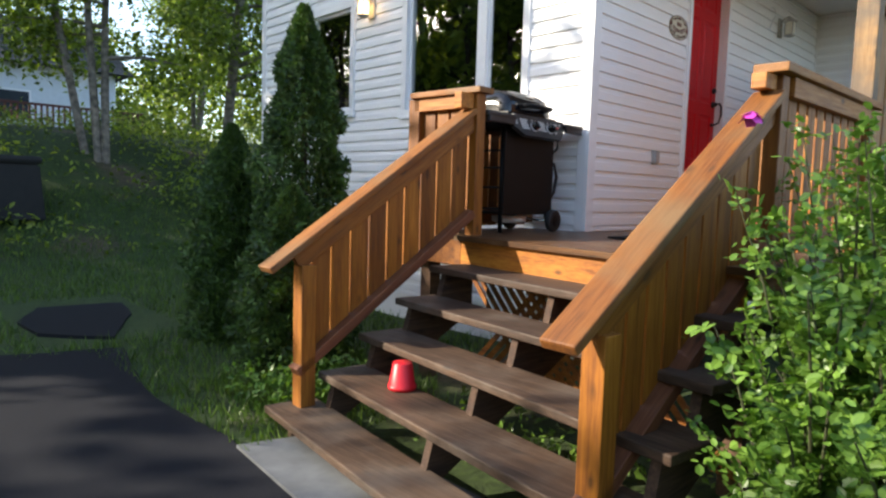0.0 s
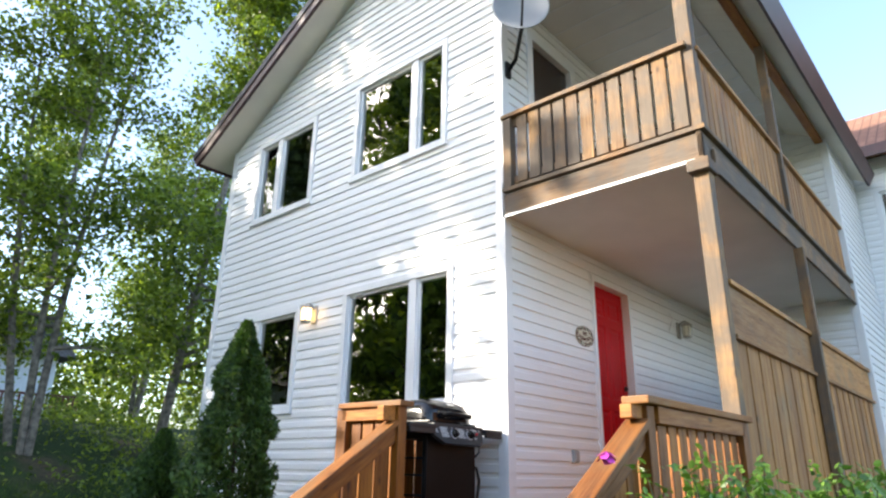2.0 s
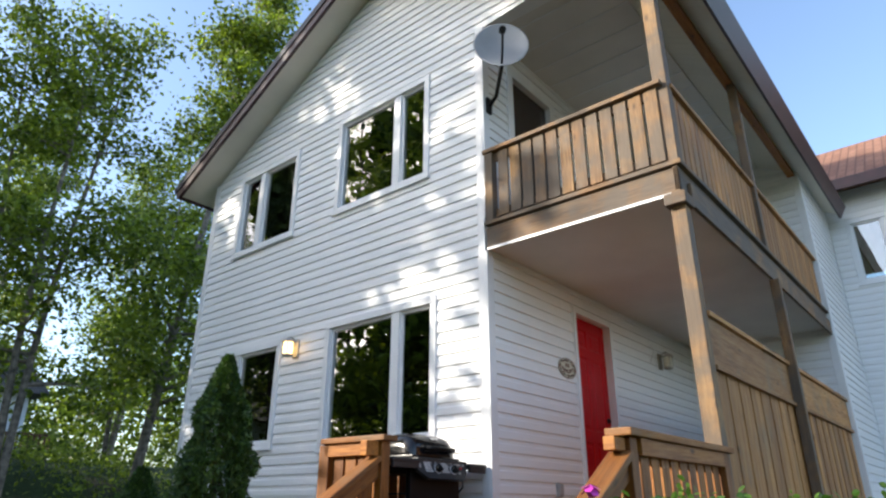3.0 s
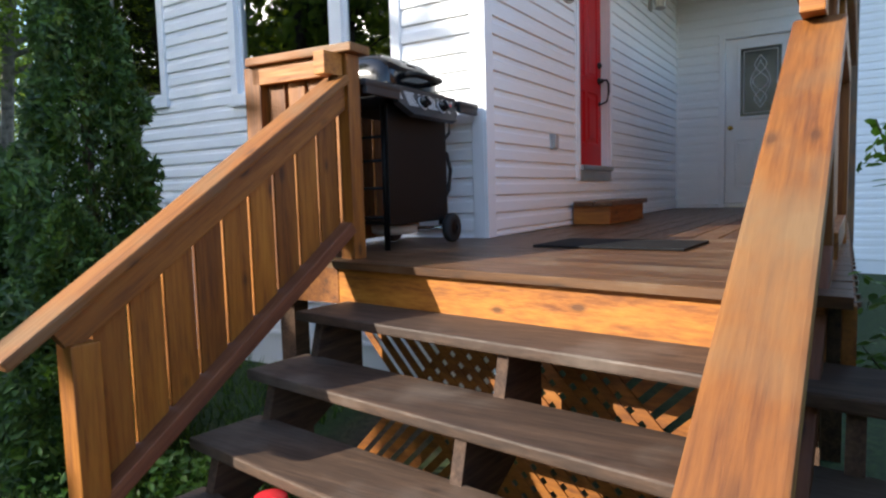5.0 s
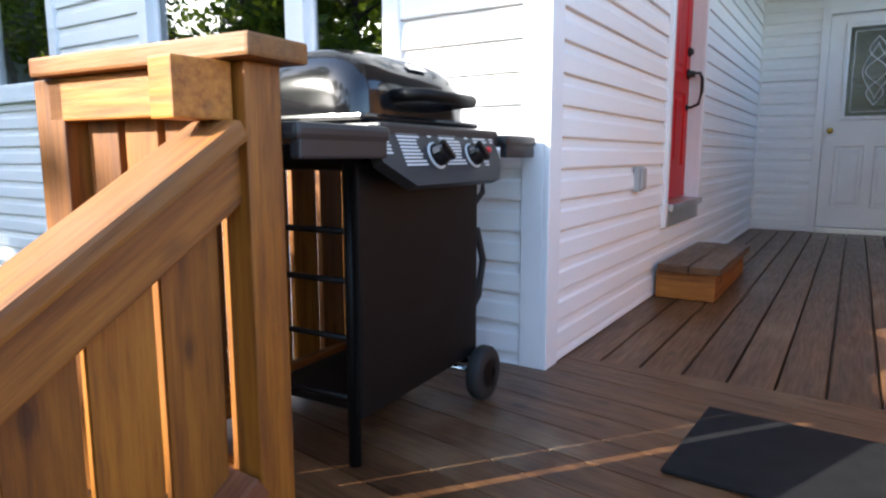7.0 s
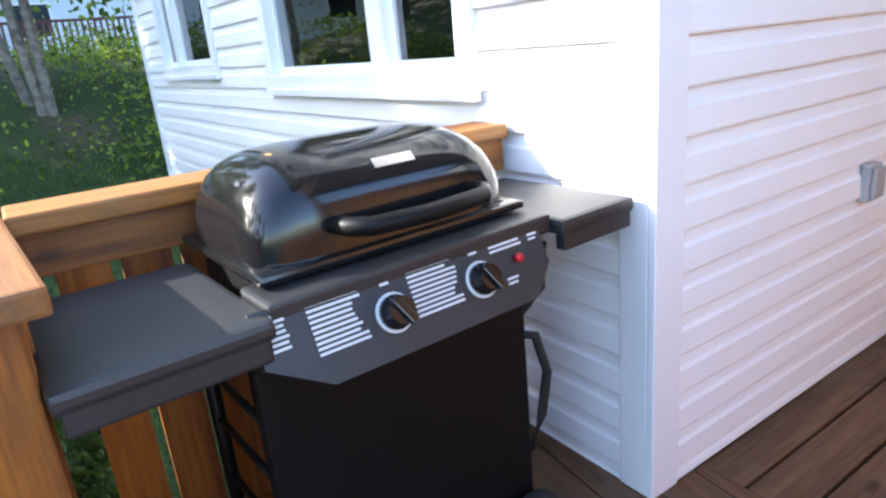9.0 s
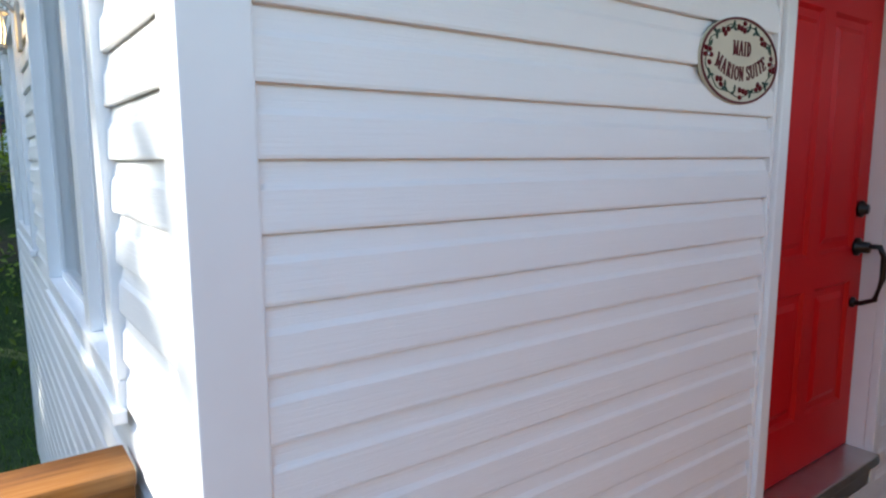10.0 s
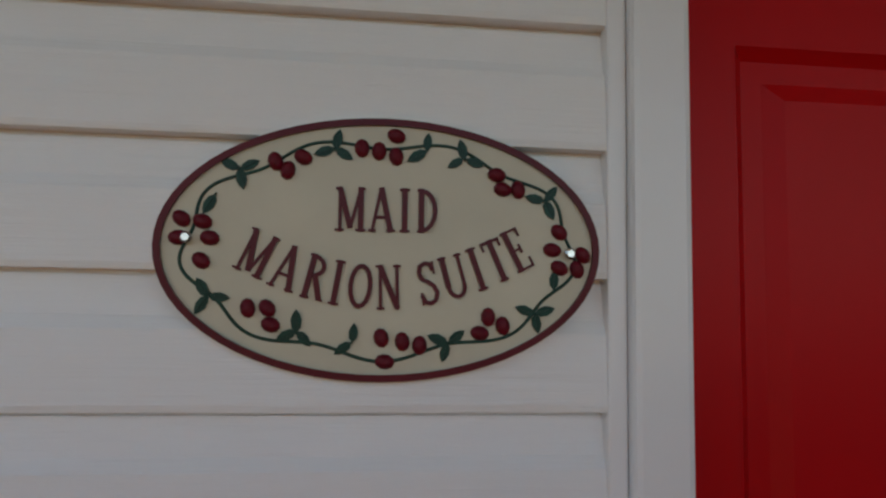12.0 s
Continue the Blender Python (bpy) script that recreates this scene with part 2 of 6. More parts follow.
NEIGHBOUR_RAIL = plain("dark_red_stain", (0.1, 0.03, 0.022), 0.7, 0, 0.2)
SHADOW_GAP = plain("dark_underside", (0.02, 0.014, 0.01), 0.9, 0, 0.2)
lamp_glow = Nodes("lit_lamp_glass")
lamp_glow.set(base_color=(0.9, 0.75, 0.5), emission_color=(1.0, 0.62, 0.22), emission_strength=2.2)
LAMP_GLOW = lamp_glow.mat


# ---- mesh helpers ----
def add_box(bm, lo, hi, m=None, bevel=0.0):
    cx = [(a + b) / 2 for a, b in zip(lo, hi)]
    sz = [abs(b - a) for a, b in zip(lo, hi)]
    mm = Matrix.Translation(cx) @ Matrix.Diagonal((*sz, 1))
    out = bmesh.ops.create_cube(bm, size=1.0, matrix=mm)
    if bevel:
        edges = list({e for v in out["verts"] for e in v.link_edges})
        r = bmesh.ops.bevel(bm, geom=edges, offset=bevel, segments=2, affect='EDGES', profile=0.6)
        vs = list({v for f in r["faces"] for v in f.verts} | {v for v in out["verts"] if v.is_valid})
    else:
        vs = out["verts"]
    if m is not None:
        bmesh.ops.transform(bm, matrix=m, verts=vs)
    return vs


def add_tube(bm, path, radius, sides=8, caps=True):
    """A round tube through the points of a path; radius may be a list."""
    pts = [Vector(p) for p in path]
    rings = []
    up = Vector((0, 0, 1))
    for i, p in enumerate(pts):
        d = (pts[min(i + 1, len(pts) - 1)] - pts[max(i - 1, 0)]).normalized()
        ref = up if abs(d.z) < 0.95 else Vector((1, 0, 0))
        a = d.cross(ref).normalized()
        b = d.cross(a).normalized()
        r = radius[i] if isinstance(radius, (list, tuple)) else radius
        rings.append([bm.verts.new(p + a * r * math.cos(2 * math.pi * k / sides) + b * r * math.sin(2 * math.pi * k / sides)) for k in range(sides)])
    for r0, r1 in zip(rings, rings[1:]):
        for k in range(sides):
            bm.faces.new((r0[k], r0[(k + 1) % sides], r1[(k + 1) % sides], r1[k]))
    if caps:
        bm.faces.new(rings[0][::-1])
        bm.faces.new(rings[-1])
    return bm


def add_prism(bm, poly, depth, m=None):
    """A polygon in the xy plane of m, extruded by depth along z."""
    m = m or Matrix()
    lo = [bm.verts.new(m @ Vector((x, y, 0))) for x, y in poly]
    hi = [bm.verts.new(m @ Vector((x, y, depth))) for x, y in poly]
    n = len(poly)
    bm.faces.new(lo[::-1])
    bm.faces.new(hi)
    for i in range(n):
        bm.faces.new((lo[i], lo[(i + 1) % n], hi[(i + 1) % n], hi[i]))


def add_lathe(bm, profile, m=None, sides=20):
    """A profile of (radius, height) turned round z."""
    m = m or Matrix()
    rings = [[bm.verts.new(m @ Vector((max(r, 1e-4) * math.cos(2 * math.pi * k / sides), max(r, 1e-4) * math.sin(2 * math.pi * k / sides), h))) for k in range(sides)] for r, h in profile]
    for r0, r1 in zip(rings, rings[1:]):
        for k in range(sides):
            bm.faces.new((r0[k], r0[(k + 1) % sides], r1[(k + 1) % sides], r1[k]))
    bm.faces.new(rings[0][::-1])
    bm.faces.new(rings[-1])


def mesh_of(name, bm, material, smooth=False):
    bmesh.ops.recalc_face_normals(bm, faces=bm.faces)
    me = bpy.data.meshes.new(name)
    bm.to_mesh(me)
    bm.free()
    me.materials.append(material)
    if smooth:
        for p in me.polygons:
            p.use_smooth = True
    return me


def part(name, bm, material, parent=None, label="", smooth=False):
    ob = new(name, mesh_of(name, bm, material, smooth))
    if parent is not None:
        ob.parent = parent
    if label:
        ob["label"] = label
    return ob


def shared(name, me, parent, m=None):
    ob = new(name, me)
    ob.parent = parent
    if m is not None:
        ob.matrix_basis = m
    return ob


def block(name, lo, hi, material, parent=None, label="", bevel=0.0, m=None):
    bm = bmesh.new()
    add_box(bm, lo, hi, m, bevel)
    return part(name, bm, material, parent, label)


def thing(name, label, category, at=None, group="", kind=""):
    ob = new(name)
    if at is not None:
        ob.matrix_basis = at
    ob.empty_display_size = 0.1
    return tagged(ob, label, category, group, kind)


def structure(ob, label, category):
    return tagged(ob, label, category, "", "structure")


def leaf_cloud(name, centres, normals, sizes, material, parent=None, aspect=0.6, fold=0.25, rng=None, oval=False):
    """Many small folded leaves in one mesh."""
    rng = rng or np.random.default_rng(1)
    n = len(centres)
    rnd = rng.normal(size=(n, 3))
    nrm = normals / (np.linalg.norm(normals, axis=1, keepdims=True) + 1e-9)
    t = np.cross(nrm, rnd)
    t /= np.linalg.norm(t, axis=1, keepdims=True) + 1e-9
    b = np.cross(nrm, t)
    s = sizes[:, None]
    tip, base = centres + t * s, centres - t * s
    left = centres + b * s * aspect + nrm * s * fold
    right = centres - b * s * aspect + nrm * s * fold
    if oval:                                       # six corners in place of four
        w = b * s * aspect
        lift = nrm * s * fold
        v = np.stack([base, centres - t * s * 0.45 + w * 0.85 + lift, centres + t * s * 0.4 + w + lift, tip, centres + t * s * 0.4 - w + lift, centres - t * s * 0.45 - w * 0.85 + lift], 1).reshape(-1, 3)
        i = np.arange(n)[:, None] * 6
        f = np.concatenate([i + np.array([[0, 3, 2]]), i + np.array([[0, 2, 1]]), i + np.array([[0, 4, 3]]), i + np.array([[0, 5, 4]])], 1).reshape(-1, 3)
        me = bpy.data.meshes.new(name)
        me.from_pydata(v.tolist(), [], f.tolist())
        me.materials.append(material)
        ob = new(name, me)
        if parent is not None:
            ob.parent = parent
        return ob
    v = np.stack([base, left, tip, right], 1).reshape(-1, 3)
    i = np.arange(n)[:, None] * 4
    f = np.concatenate([i + np.array([[0, 2, 1]]), i + np.array([[0, 3, 2]])], 1).reshape(-1, 3)
    me = bpy.data.meshes.new(name)
    me.from_pydata(v.tolist(), [], f.tolist())
    me.materials.append(material)
    ob = new(name, me)
    if parent is not None:
        ob.parent = parent
    return ob


# ---- ground ----
def ground_height(x, y):
    """Level round the house, a bank that rises behind the lawn to the left."""
    d = y - 8.0 - 0.25 * max(0.0, -x - 2)
    rise = 2.6 * (1 / (1 + math.exp(-(d - 1.6) * 0.9))) if d > -8 else 0.0
    far = max(0.0, y - 14) * 0.01
    side = 1.6 * (1 / (1 + math.exp(-(-x - 13.0) * 0.8)))
    return GROUND + rise + far + side + 0.05 * noise.noise(Vector((x * 0.4, y * 0.4, 0)))


def build_ground():
    xs = sorted({*np.linspace(-30, 30, 81).round(3).tolist(), -900.0, -300.0, -120.0, -60.0, -40.0, 40.0, 60.0, 120.0, 300.0, 900.0})
    bm = bmesh.new()
    grid = [[bm.verts.new((x, y, ground_height(x, y) if abs(x) < 100 and abs(y) < 100 else GROUND + 1)) for y in xs] for x in xs]
    for i in range(len(xs) - 1):
        for j in range(len(xs) - 1):
            bm.faces.new((grid[i][j], grid[i + 1][j], grid[i + 1][j + 1], grid[i][j + 1]))
    ob = part("ground", bm, GROUND_MAT, smooth=True)
    return structure(ob, "patchy green lawn and bare earth rising to a weedy bank", "ground")


build_ground()


def patch(name, pts, z, thick, material, label, category):
    bm = bmesh.new()
    add_prism(bm, pts, thick, Matrix.Translation((0, 0, z)))
    return structure(part(name, bm, material), label, category)


def wavy(points, step=0.25, amount=0.04):
    """Points along a closed polygon, with an uneven edge."""
    out = []
    for (x0, y0), (x1, y1) in zip(points, points[1:] + points[:1]):
        n = max(1, int(math.hypot(x1 - x0, y1 - y0) / step))
        n = min(n, 40)
        for k in range(n):
            x, y = x0 + (x1 - x0) * k / n, y0 + (y1 - y0) * k / n
            q = Vector((x * 2.1, y * 2.1, 3))
            out.append((x + amount * noise.noise(q), y + amount * noise.noise(q + Vector((9, 0, 0)))))
    return out


patch("driveway", wavy([(-2.68, 2.44), (-3.5, 2.72), (-5.2, 3.2), (-9.0, 3.0), (-9.0, -9.0), (-2.9, -9.0), (-2.95, -0.3), (-2.9, 0.2), (-2.97, 0.8), (-2.93, 1.35)]), GROUND - 0.2, 0.235, ASPHALT, "dark worn asphalt driveway with a crumbling edge", "driveway")
patch("path", wavy([(-2.62, 2.88), (-2.15, 3.9), (-1.95, 4.95), (-2.75, 4.85), (-3.1, 4.0), (-3.08, 3.4)]), GROUND - 0.2, 0.225, ASPHALT, "small dark asphalt path patch beyond the driveway", "path")
patch("step_pad", [(-3.16, -2.1), (-2.45, -2.15), (-2.4, -0.15), (-2.94, 0.02)], GROUND - 0.1, 0.15, CONCRETE, "grey concrete pad under the bottom step", "concrete pad")

# ---- house shell ----
EAVE_Z, SLOPE, RIDGE_Y, LEFT_Y, RIGHT_Y = 5.17, 0.55, 1.60, 5.15, -1.85
BACK_X = 5.34
WALL_T = 0.16
BALC_Z = 2.76          # underside of the balcony
CEIL2 = 5.46           # ceiling of the balcony


def roof_z(y):
    return EAVE_Z + SLOPE * (LEFT_Y - RIDGE_Y - abs(y - RIDGE_Y))


WINDOWS = [  # y0, y1, z0, z1, place of the mullion
    (0.605, 2.26, 1.04, 2.445, 1.165),
    (0.73, 2.28, 3.81, 5.16, 1.24),
    (3.07, 4.44, 3.77, 5.05, 3.91),
    (3.08, 4.42, 1.12, 2.39, 4.0),
]
DOOR = (1.60, 2.46, 0.36, 2.54)         # red door with its frame
BALC_DOOR = (0.50, 1.42, 3.05, 5.14)
WHITE_DOOR = (-1.47, -0.53, 0.0, 2.17)


def wall_with_holes(name, axis, plane0, plane1, a0, a1, z0, z1, holes, material, label):
    """A thick wall at right angles to axis, cut into blocks round its openings."""
    bm = bmesh.new()
    cuts = sorted({a0, a1, *[h[0] for h in holes], *[h[1] for h in holes]})
    for c0, c1 in zip(cuts, cuts[1:]):
        mid = (c0 + c1) / 2
        spans = sorted((h[2], h[3]) for h in holes if h[0] < mid < h[1])
        z = z0
        for s0, s1 in spans + [(z1, z1)]:
            if s0 > z + 1e-4:
                lo = (plane0, c0, z) if axis == 0 else (c0, plane0, z)
                hi = (plane1, c1, s0) if axis == 0 else (c1, plane1, s0)
                add_box(bm, lo, hi)
            z = max(z, s1)
    bmesh.ops.remove_doubles(bm, verts=bm.verts, dist=1e-4)
    return structure(part(name, bm, material), label, "wall")


wall_west = wall_with_holes("wall_west", 0, 0.0, WALL_T, 0.0, LEFT_Y, GROUND, EAVE_Z, [w[:4] for w in WINDOWS], VINYL, "white vinyl clapboard gable wall dappled with sun")
gable = bmesh.new()
add_prism(gable, [(LEFT_Y, EAVE_Z), (RIDGE_Y, roof_z(RIDGE_Y)), (-1.42, CEIL2), (0.0, CEIL2), (0.0, EAVE_Z)], WALL_T, Matrix(((0, 0, 1, 0), (1, 0, 0, 0), (0, 1, 0, 0), (0, 0, 0, 1))))
part("gable", gable, VINYL, wall_west)
wall_porch = wall_with_holes("wall_porch", 1, 0.0, WALL_T, WALL_T, BACK_X + 3.2, GROUND, CEIL2, [DOOR, BALC_DOOR], VINYL, "white vinyl clapboard wall under the balcony")
wall_inner = wall_with_holes("wall_inner", 0, BACK_X, BACK_X + WALL_T, -1.92, 0.0, GROUND, 5.9, [WHITE_DOOR], VINYL, "white vinyl clapboard end wall of the porch")
FAR_X = 7.4            # front of the far wing
FAR_WINDOW = (-3.3, -2.17, 3.9, 5.05)
wall_return = wall_with_holes("wall_return", 1, -1.92, -1.76, BACK_X + WALL_T, FAR_X, GROUND, 5.6, [], VINYL, "white vinyl clapboard side wall")
wall_far = wall_with_holes("wall_far", 0, FAR_X, FAR_X + WALL_T, -7.5, -1.76, GROUND, 5.6, [FAR_WINDOW], VINYL, "white vinyl clapboard wall of the far wing")
wall_north = wall_with_holes("wall_north", 1, LEFT_Y - WALL_T, LEFT_Y, WALL_T, 12.0, GROUND, EAVE_Z, [], VINYL, "white vinyl clapboard north wall")
wall_east = wall_with_holes("wall_east", 0, 12.0, 12.16, -7.5, LEFT_Y, GROUND, EAVE_Z, [], VINYL, "white vinyl clapboard rear wall")
wall_far_side = wall_with_holes("wall_far_side", 1, -7.66, -7.5, FAR_X, 12.16, GROUND, 5.6, [], VINYL, "white vinyl clapboard side of the far wing")
# rooms added behind the glass, coloured dark so the inside reads as unlit
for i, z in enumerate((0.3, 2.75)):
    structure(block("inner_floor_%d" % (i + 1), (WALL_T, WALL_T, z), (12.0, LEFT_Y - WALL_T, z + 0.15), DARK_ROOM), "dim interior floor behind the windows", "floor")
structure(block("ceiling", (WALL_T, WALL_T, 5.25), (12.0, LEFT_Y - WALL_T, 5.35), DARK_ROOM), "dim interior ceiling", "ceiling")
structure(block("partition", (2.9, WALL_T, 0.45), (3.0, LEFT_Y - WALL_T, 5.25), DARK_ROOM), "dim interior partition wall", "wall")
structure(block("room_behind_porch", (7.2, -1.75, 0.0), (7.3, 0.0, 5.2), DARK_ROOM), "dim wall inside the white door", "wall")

# corner boards and trims of the shell
for nm, lo, hi in (("corner_board_1", (-0.022, -0.022, 0.0), (0.085, 0.0, BALC_Z)), ("corner_board_2", (-0.022, 0.0, 0.0), (0.0, 0.085, CEIL2)),
                   ("corner_board_3", (-0.022, -0.022, 3.1), (0.085, 0.0, CEIL2)),
                   ("corner_board_4", (-0.022, LEFT_Y - 0.085, GROUND + .25), (0.0, LEFT_Y + 0.022, EAVE_Z)),
                   ("corner_board_5", (BACK_X - 0.022, -1.942, GROUND + .2), (BACK_X, -1.84, 5.5)), ("corner_board_6", (BACK_X, -1.942, GROUND + .2), (BACK_X + 0.09, -1.92, 5.5)),
                   ("corner_board_7", (BACK_X - 0.03, -0.03, 0.0), (BACK_X - 0.002, -0.004, BALC_Z))):
    structure(block(nm, lo, hi, TRIM, bevel=0.004), "white corner trim", "trim")


# roof
def roof():
    top = thing("roof", "dark shingled gable roof with burgundy fascia and cream soffits", "roof", kind="structure")
    over, front, back, t = 0.40, -0.42, 12.3, 0.16
    ridge = roof_z(RIDGE_Y) + 0.02
    for sgn, edge in ((1, LEFT_Y + over), (-1, RIGHT_Y - 0.32)):
        low = roof_z(edge) + 0.02
        end = back if sgn > 0 else 7.15
        run, rise = edge - RIDGE_Y, low - ridge
        length = math.hypot(run, rise)
        ang = math.atan2(rise, run)
        m = Matrix.Translation((front, RIDGE_Y, ridge)) @ Matrix.Rotation(ang, 4, 'X') @ Matrix.Diagonal((1, 1, sgn, 1))
        bm = bmesh.new()
        add_box(bm, (0.02, 0.0, 0.03), (end - front, length, t), m)
        if sgn < 0:
            add_box(bm, (end - front, 0.0, 0.03), (back - front, length * 0.82, t), m)
        part("shingles", bm, SHINGLE, top)
        bm = bmesh.new()                       # soffit boards
        n = int((end - front - 0.04) / 0.12) if sgn < 0 else 4
        if sgn > 0:
            add_box(bm, (0.02, 0, 0), (0.44, length - 0.02, 0.028), m)
            add_box(bm, (0.44, length - 0.56, 0), (end - front, length - 0.02, 0.028), m)
        else:
            add_box(bm, (0.02, 0, 0), (0.44, length - 0.02, 0.028), m)
            for k in range(n):
                x = 0.445 + k * 0.12
                if x + .115 < end - front:
                    add_box(bm, (x, length - 1.02, 0.0), (x + 0.114, length - 0.02, 0.026), m)
        part("soffit", bm, SOFFIT, top, "cream vented soffit panels")
        bm = bmesh.new()                       # rake and eave fascia
        add_box(bm, (-0.03, 0, -0.05), (0.018, length + 0.02, 0.07), m)
        part("rake_fascia", bm, FASCIA, top, "burgundy metal rake fascia")
        bm = bmesh.new()
        add_box(bm, (-0.045, 0, 0.0705), (0.018, length + 0.03, t + 0.015), m)
        part("drip_edge", bm, DRIP, top, "black roof edge above the fascia")
        bm = bmesh.new()
        add_box(bm, (0.02, length - 0.018, -0.04), (end - front, length + 0.02, t + 0.012), m)
        part("eave_fascia", bm, FASCIA, top, "burgundy metal eave fascia")
    bm = bmesh.new()
    add_box(bm, (-0.42, RIDGE_Y - 0.12, ridge + 0.11), (back, RIDGE_Y + 0.12, ridge + 0.2))
    part("ridge_cap", bm, SHINGLE, top)
    return top


roof()


def wing_roof():
    top = thing("wing_roof", "rust-brown shingled hip roof of the far wing", "roof", kind="structure")
    bm = bmesh.new()
    lo = [(6.95, -8.0), (12.6, -8.0), (12.6, -1.5), (6.95, -1.5)]
    v = [bm.verts.new((x, y, 5.62)) for x, y in lo] + [bm.verts.new((9.6, -5.4, 7.5)), bm.verts.new((9.6, -1.5, 7.5))]
    for f in ((0, 1, 4), (1, 2, 5, 4), (2, 3, 5), (3, 0, 4, 5), (3, 2, 1, 0)):
        bm.faces.new([v[i] for i in f])
    part("shingles", bm, RED_SHINGLE, top)
    bm = bmesh.new()
    add_box(bm, (6.91, -8.02, 5.45), (6.946, -2.0, 5.64))
    part("eave_fascia", bm, FASCIA, top)
    return top


wing_roof()


# ---- windows ----
def window(name, y0, y1, z0, z1, mull, x=0.0):
    top = thing(name, "white vinyl two-light window reflecting trees", "window", kind="structure")
    bm = bmesh.new()
    w = 0.075
    for lo, hi in (((x - 0.035, y0, z1 - w), (x + 0.07, y1, z1)), ((x - 0.035, y0, z0), (x + 0.07, y1, z0 + w)),
                   ((x - 0.035, y0, z0 + w), (x + 0.07, y0 + w, z1 - w)), ((x - 0.035, y1 - w, z0 + w), (x + 0.07, y1, z1 - w))):
        add_box(bm, lo, hi, bevel=0.006)
    part("window_frame", bm, TRIM, top)
    bm = bmesh.new()
    add_box(bm, (x - 0.02, mull - 0.055, z0 + w), (x + 0.06, mull + 0.055, z1 - w), bevel=0.006)
    part("mullion", bm, TRIM, top)
    bm = bmesh.new()
    add_box(bm, (x - 0.05, y0 - 0.02, z0 - 0.02), (x - 0.02, y1 + 0.02, z0 + 0.012), bevel=0.004)
    part("window_sill", bm, TRIM, top)
    for p0, p1 in ((y0 + w, mull - 0.055), (mull + 0.055, y1 - w)):
        bm = bmesh.new()
        s = 0.03
        for lo, hi in (((p0, z0 + w), (p1, z0 + w + s)), ((p0, z1 - w - s), (p1, z1 - w)), ((p0, z0 + w + s), (p0 + s, z1 - w - s)), ((p1 - s, z0 + w + s), (p1, z1 - w - s))):
            add_box(bm, (x + 0.012, lo[0], lo[1]), (x + 0.05, hi[0], hi[1]))
        sash = part("sash", bm, TRIM, top)
        bm = bmesh.new()
        add_box(bm, (x + 0.026, p0 + s, z0 + w + s), (x + 0.034, p1 - s, z1 - w - s))
        pane = part("pane", bm, GLASS, sash)
        pane.visible_shadow = False
    return top


for i, (y0, y1, z0, z1, mu) in enumerate(WINDOWS):
    window("window_%d" % (i + 1), y0, y1, z0, z1, mu)
window("window_5", *FAR_WINDOW, -2.73, FAR_X)


# ---- red door ----
def panelled(bm, x0, x1, z0, z1, y, deep=0.012, edge=0.035):
    """A raised panel in a sunk field, facing -y."""
    rings = [(0, 0), (0.012, deep), (edge, deep), (edge + 0.02, 0.003)]
    loops = [[bm.verts.new((px, y + d, pz)) for px, pz in ((x0 + o, z0 + o), (x1 - o, z0 + o), (x1 - o, z1 - o), (x0 + o, z1 - o))] for o, d in rings]
    for a, b in zip(loops, loops[1:]):
        for k in range(4):
            bm.faces.new((a[k], a[(k + 1) % 4], b[(k + 1) % 4], b[k]))
    bm.faces.new(loops[-1])


def panel_face(bm, x0, x1, z0, z1, y, panels, back):
    """The face of a door with rectangular panels let into it, and its back and sides."""
    xs = sorted({x0, x1, *[p[0] for p in panels], *[p[1] for p in panels]})
    zs = sorted({z0, z1, *[p[2] for p in panels], *[p[3] for p in panels]})
    for a, b in zip(xs, xs[1:]):
        for c, d in zip(zs, zs[1:]):
            mx, mz = (a + b) / 2, (c + d) / 2
            if not any(p[0] < mx < p[1] and p[2] < mz < p[3] for p in panels):
                bm.faces.new([bm.verts.new(q) for q in ((a, y, c), (b, y, c), (b, y, d), (a, y, d))])
    for p in panels:
        panelled(bm, p[0], p[1], p[2], p[3], y)
    bmesh.ops.remove_doubles(bm, verts=bm.verts, dist=1e-4)
    for q in (((x0, y, z0), (x0, back, z0), (x0, back, z1), (x0, y, z1)), ((x1, y, z0), (x1, y, z1), (x1, back, z1), (x1, back, z0)), ((x0, back, z0), (x1, back, z0), (x1, back, z1), (x0, back, z1)), ((x0, y, z1), (x0, back, z1), (x1, back, z1), (x1, y, z1)), ((x0, y, z0), (x1, y, z0), (x1, back, z0), (x0, back, z0))):
        bm.faces.new([bm.verts.new(v) for v in q])


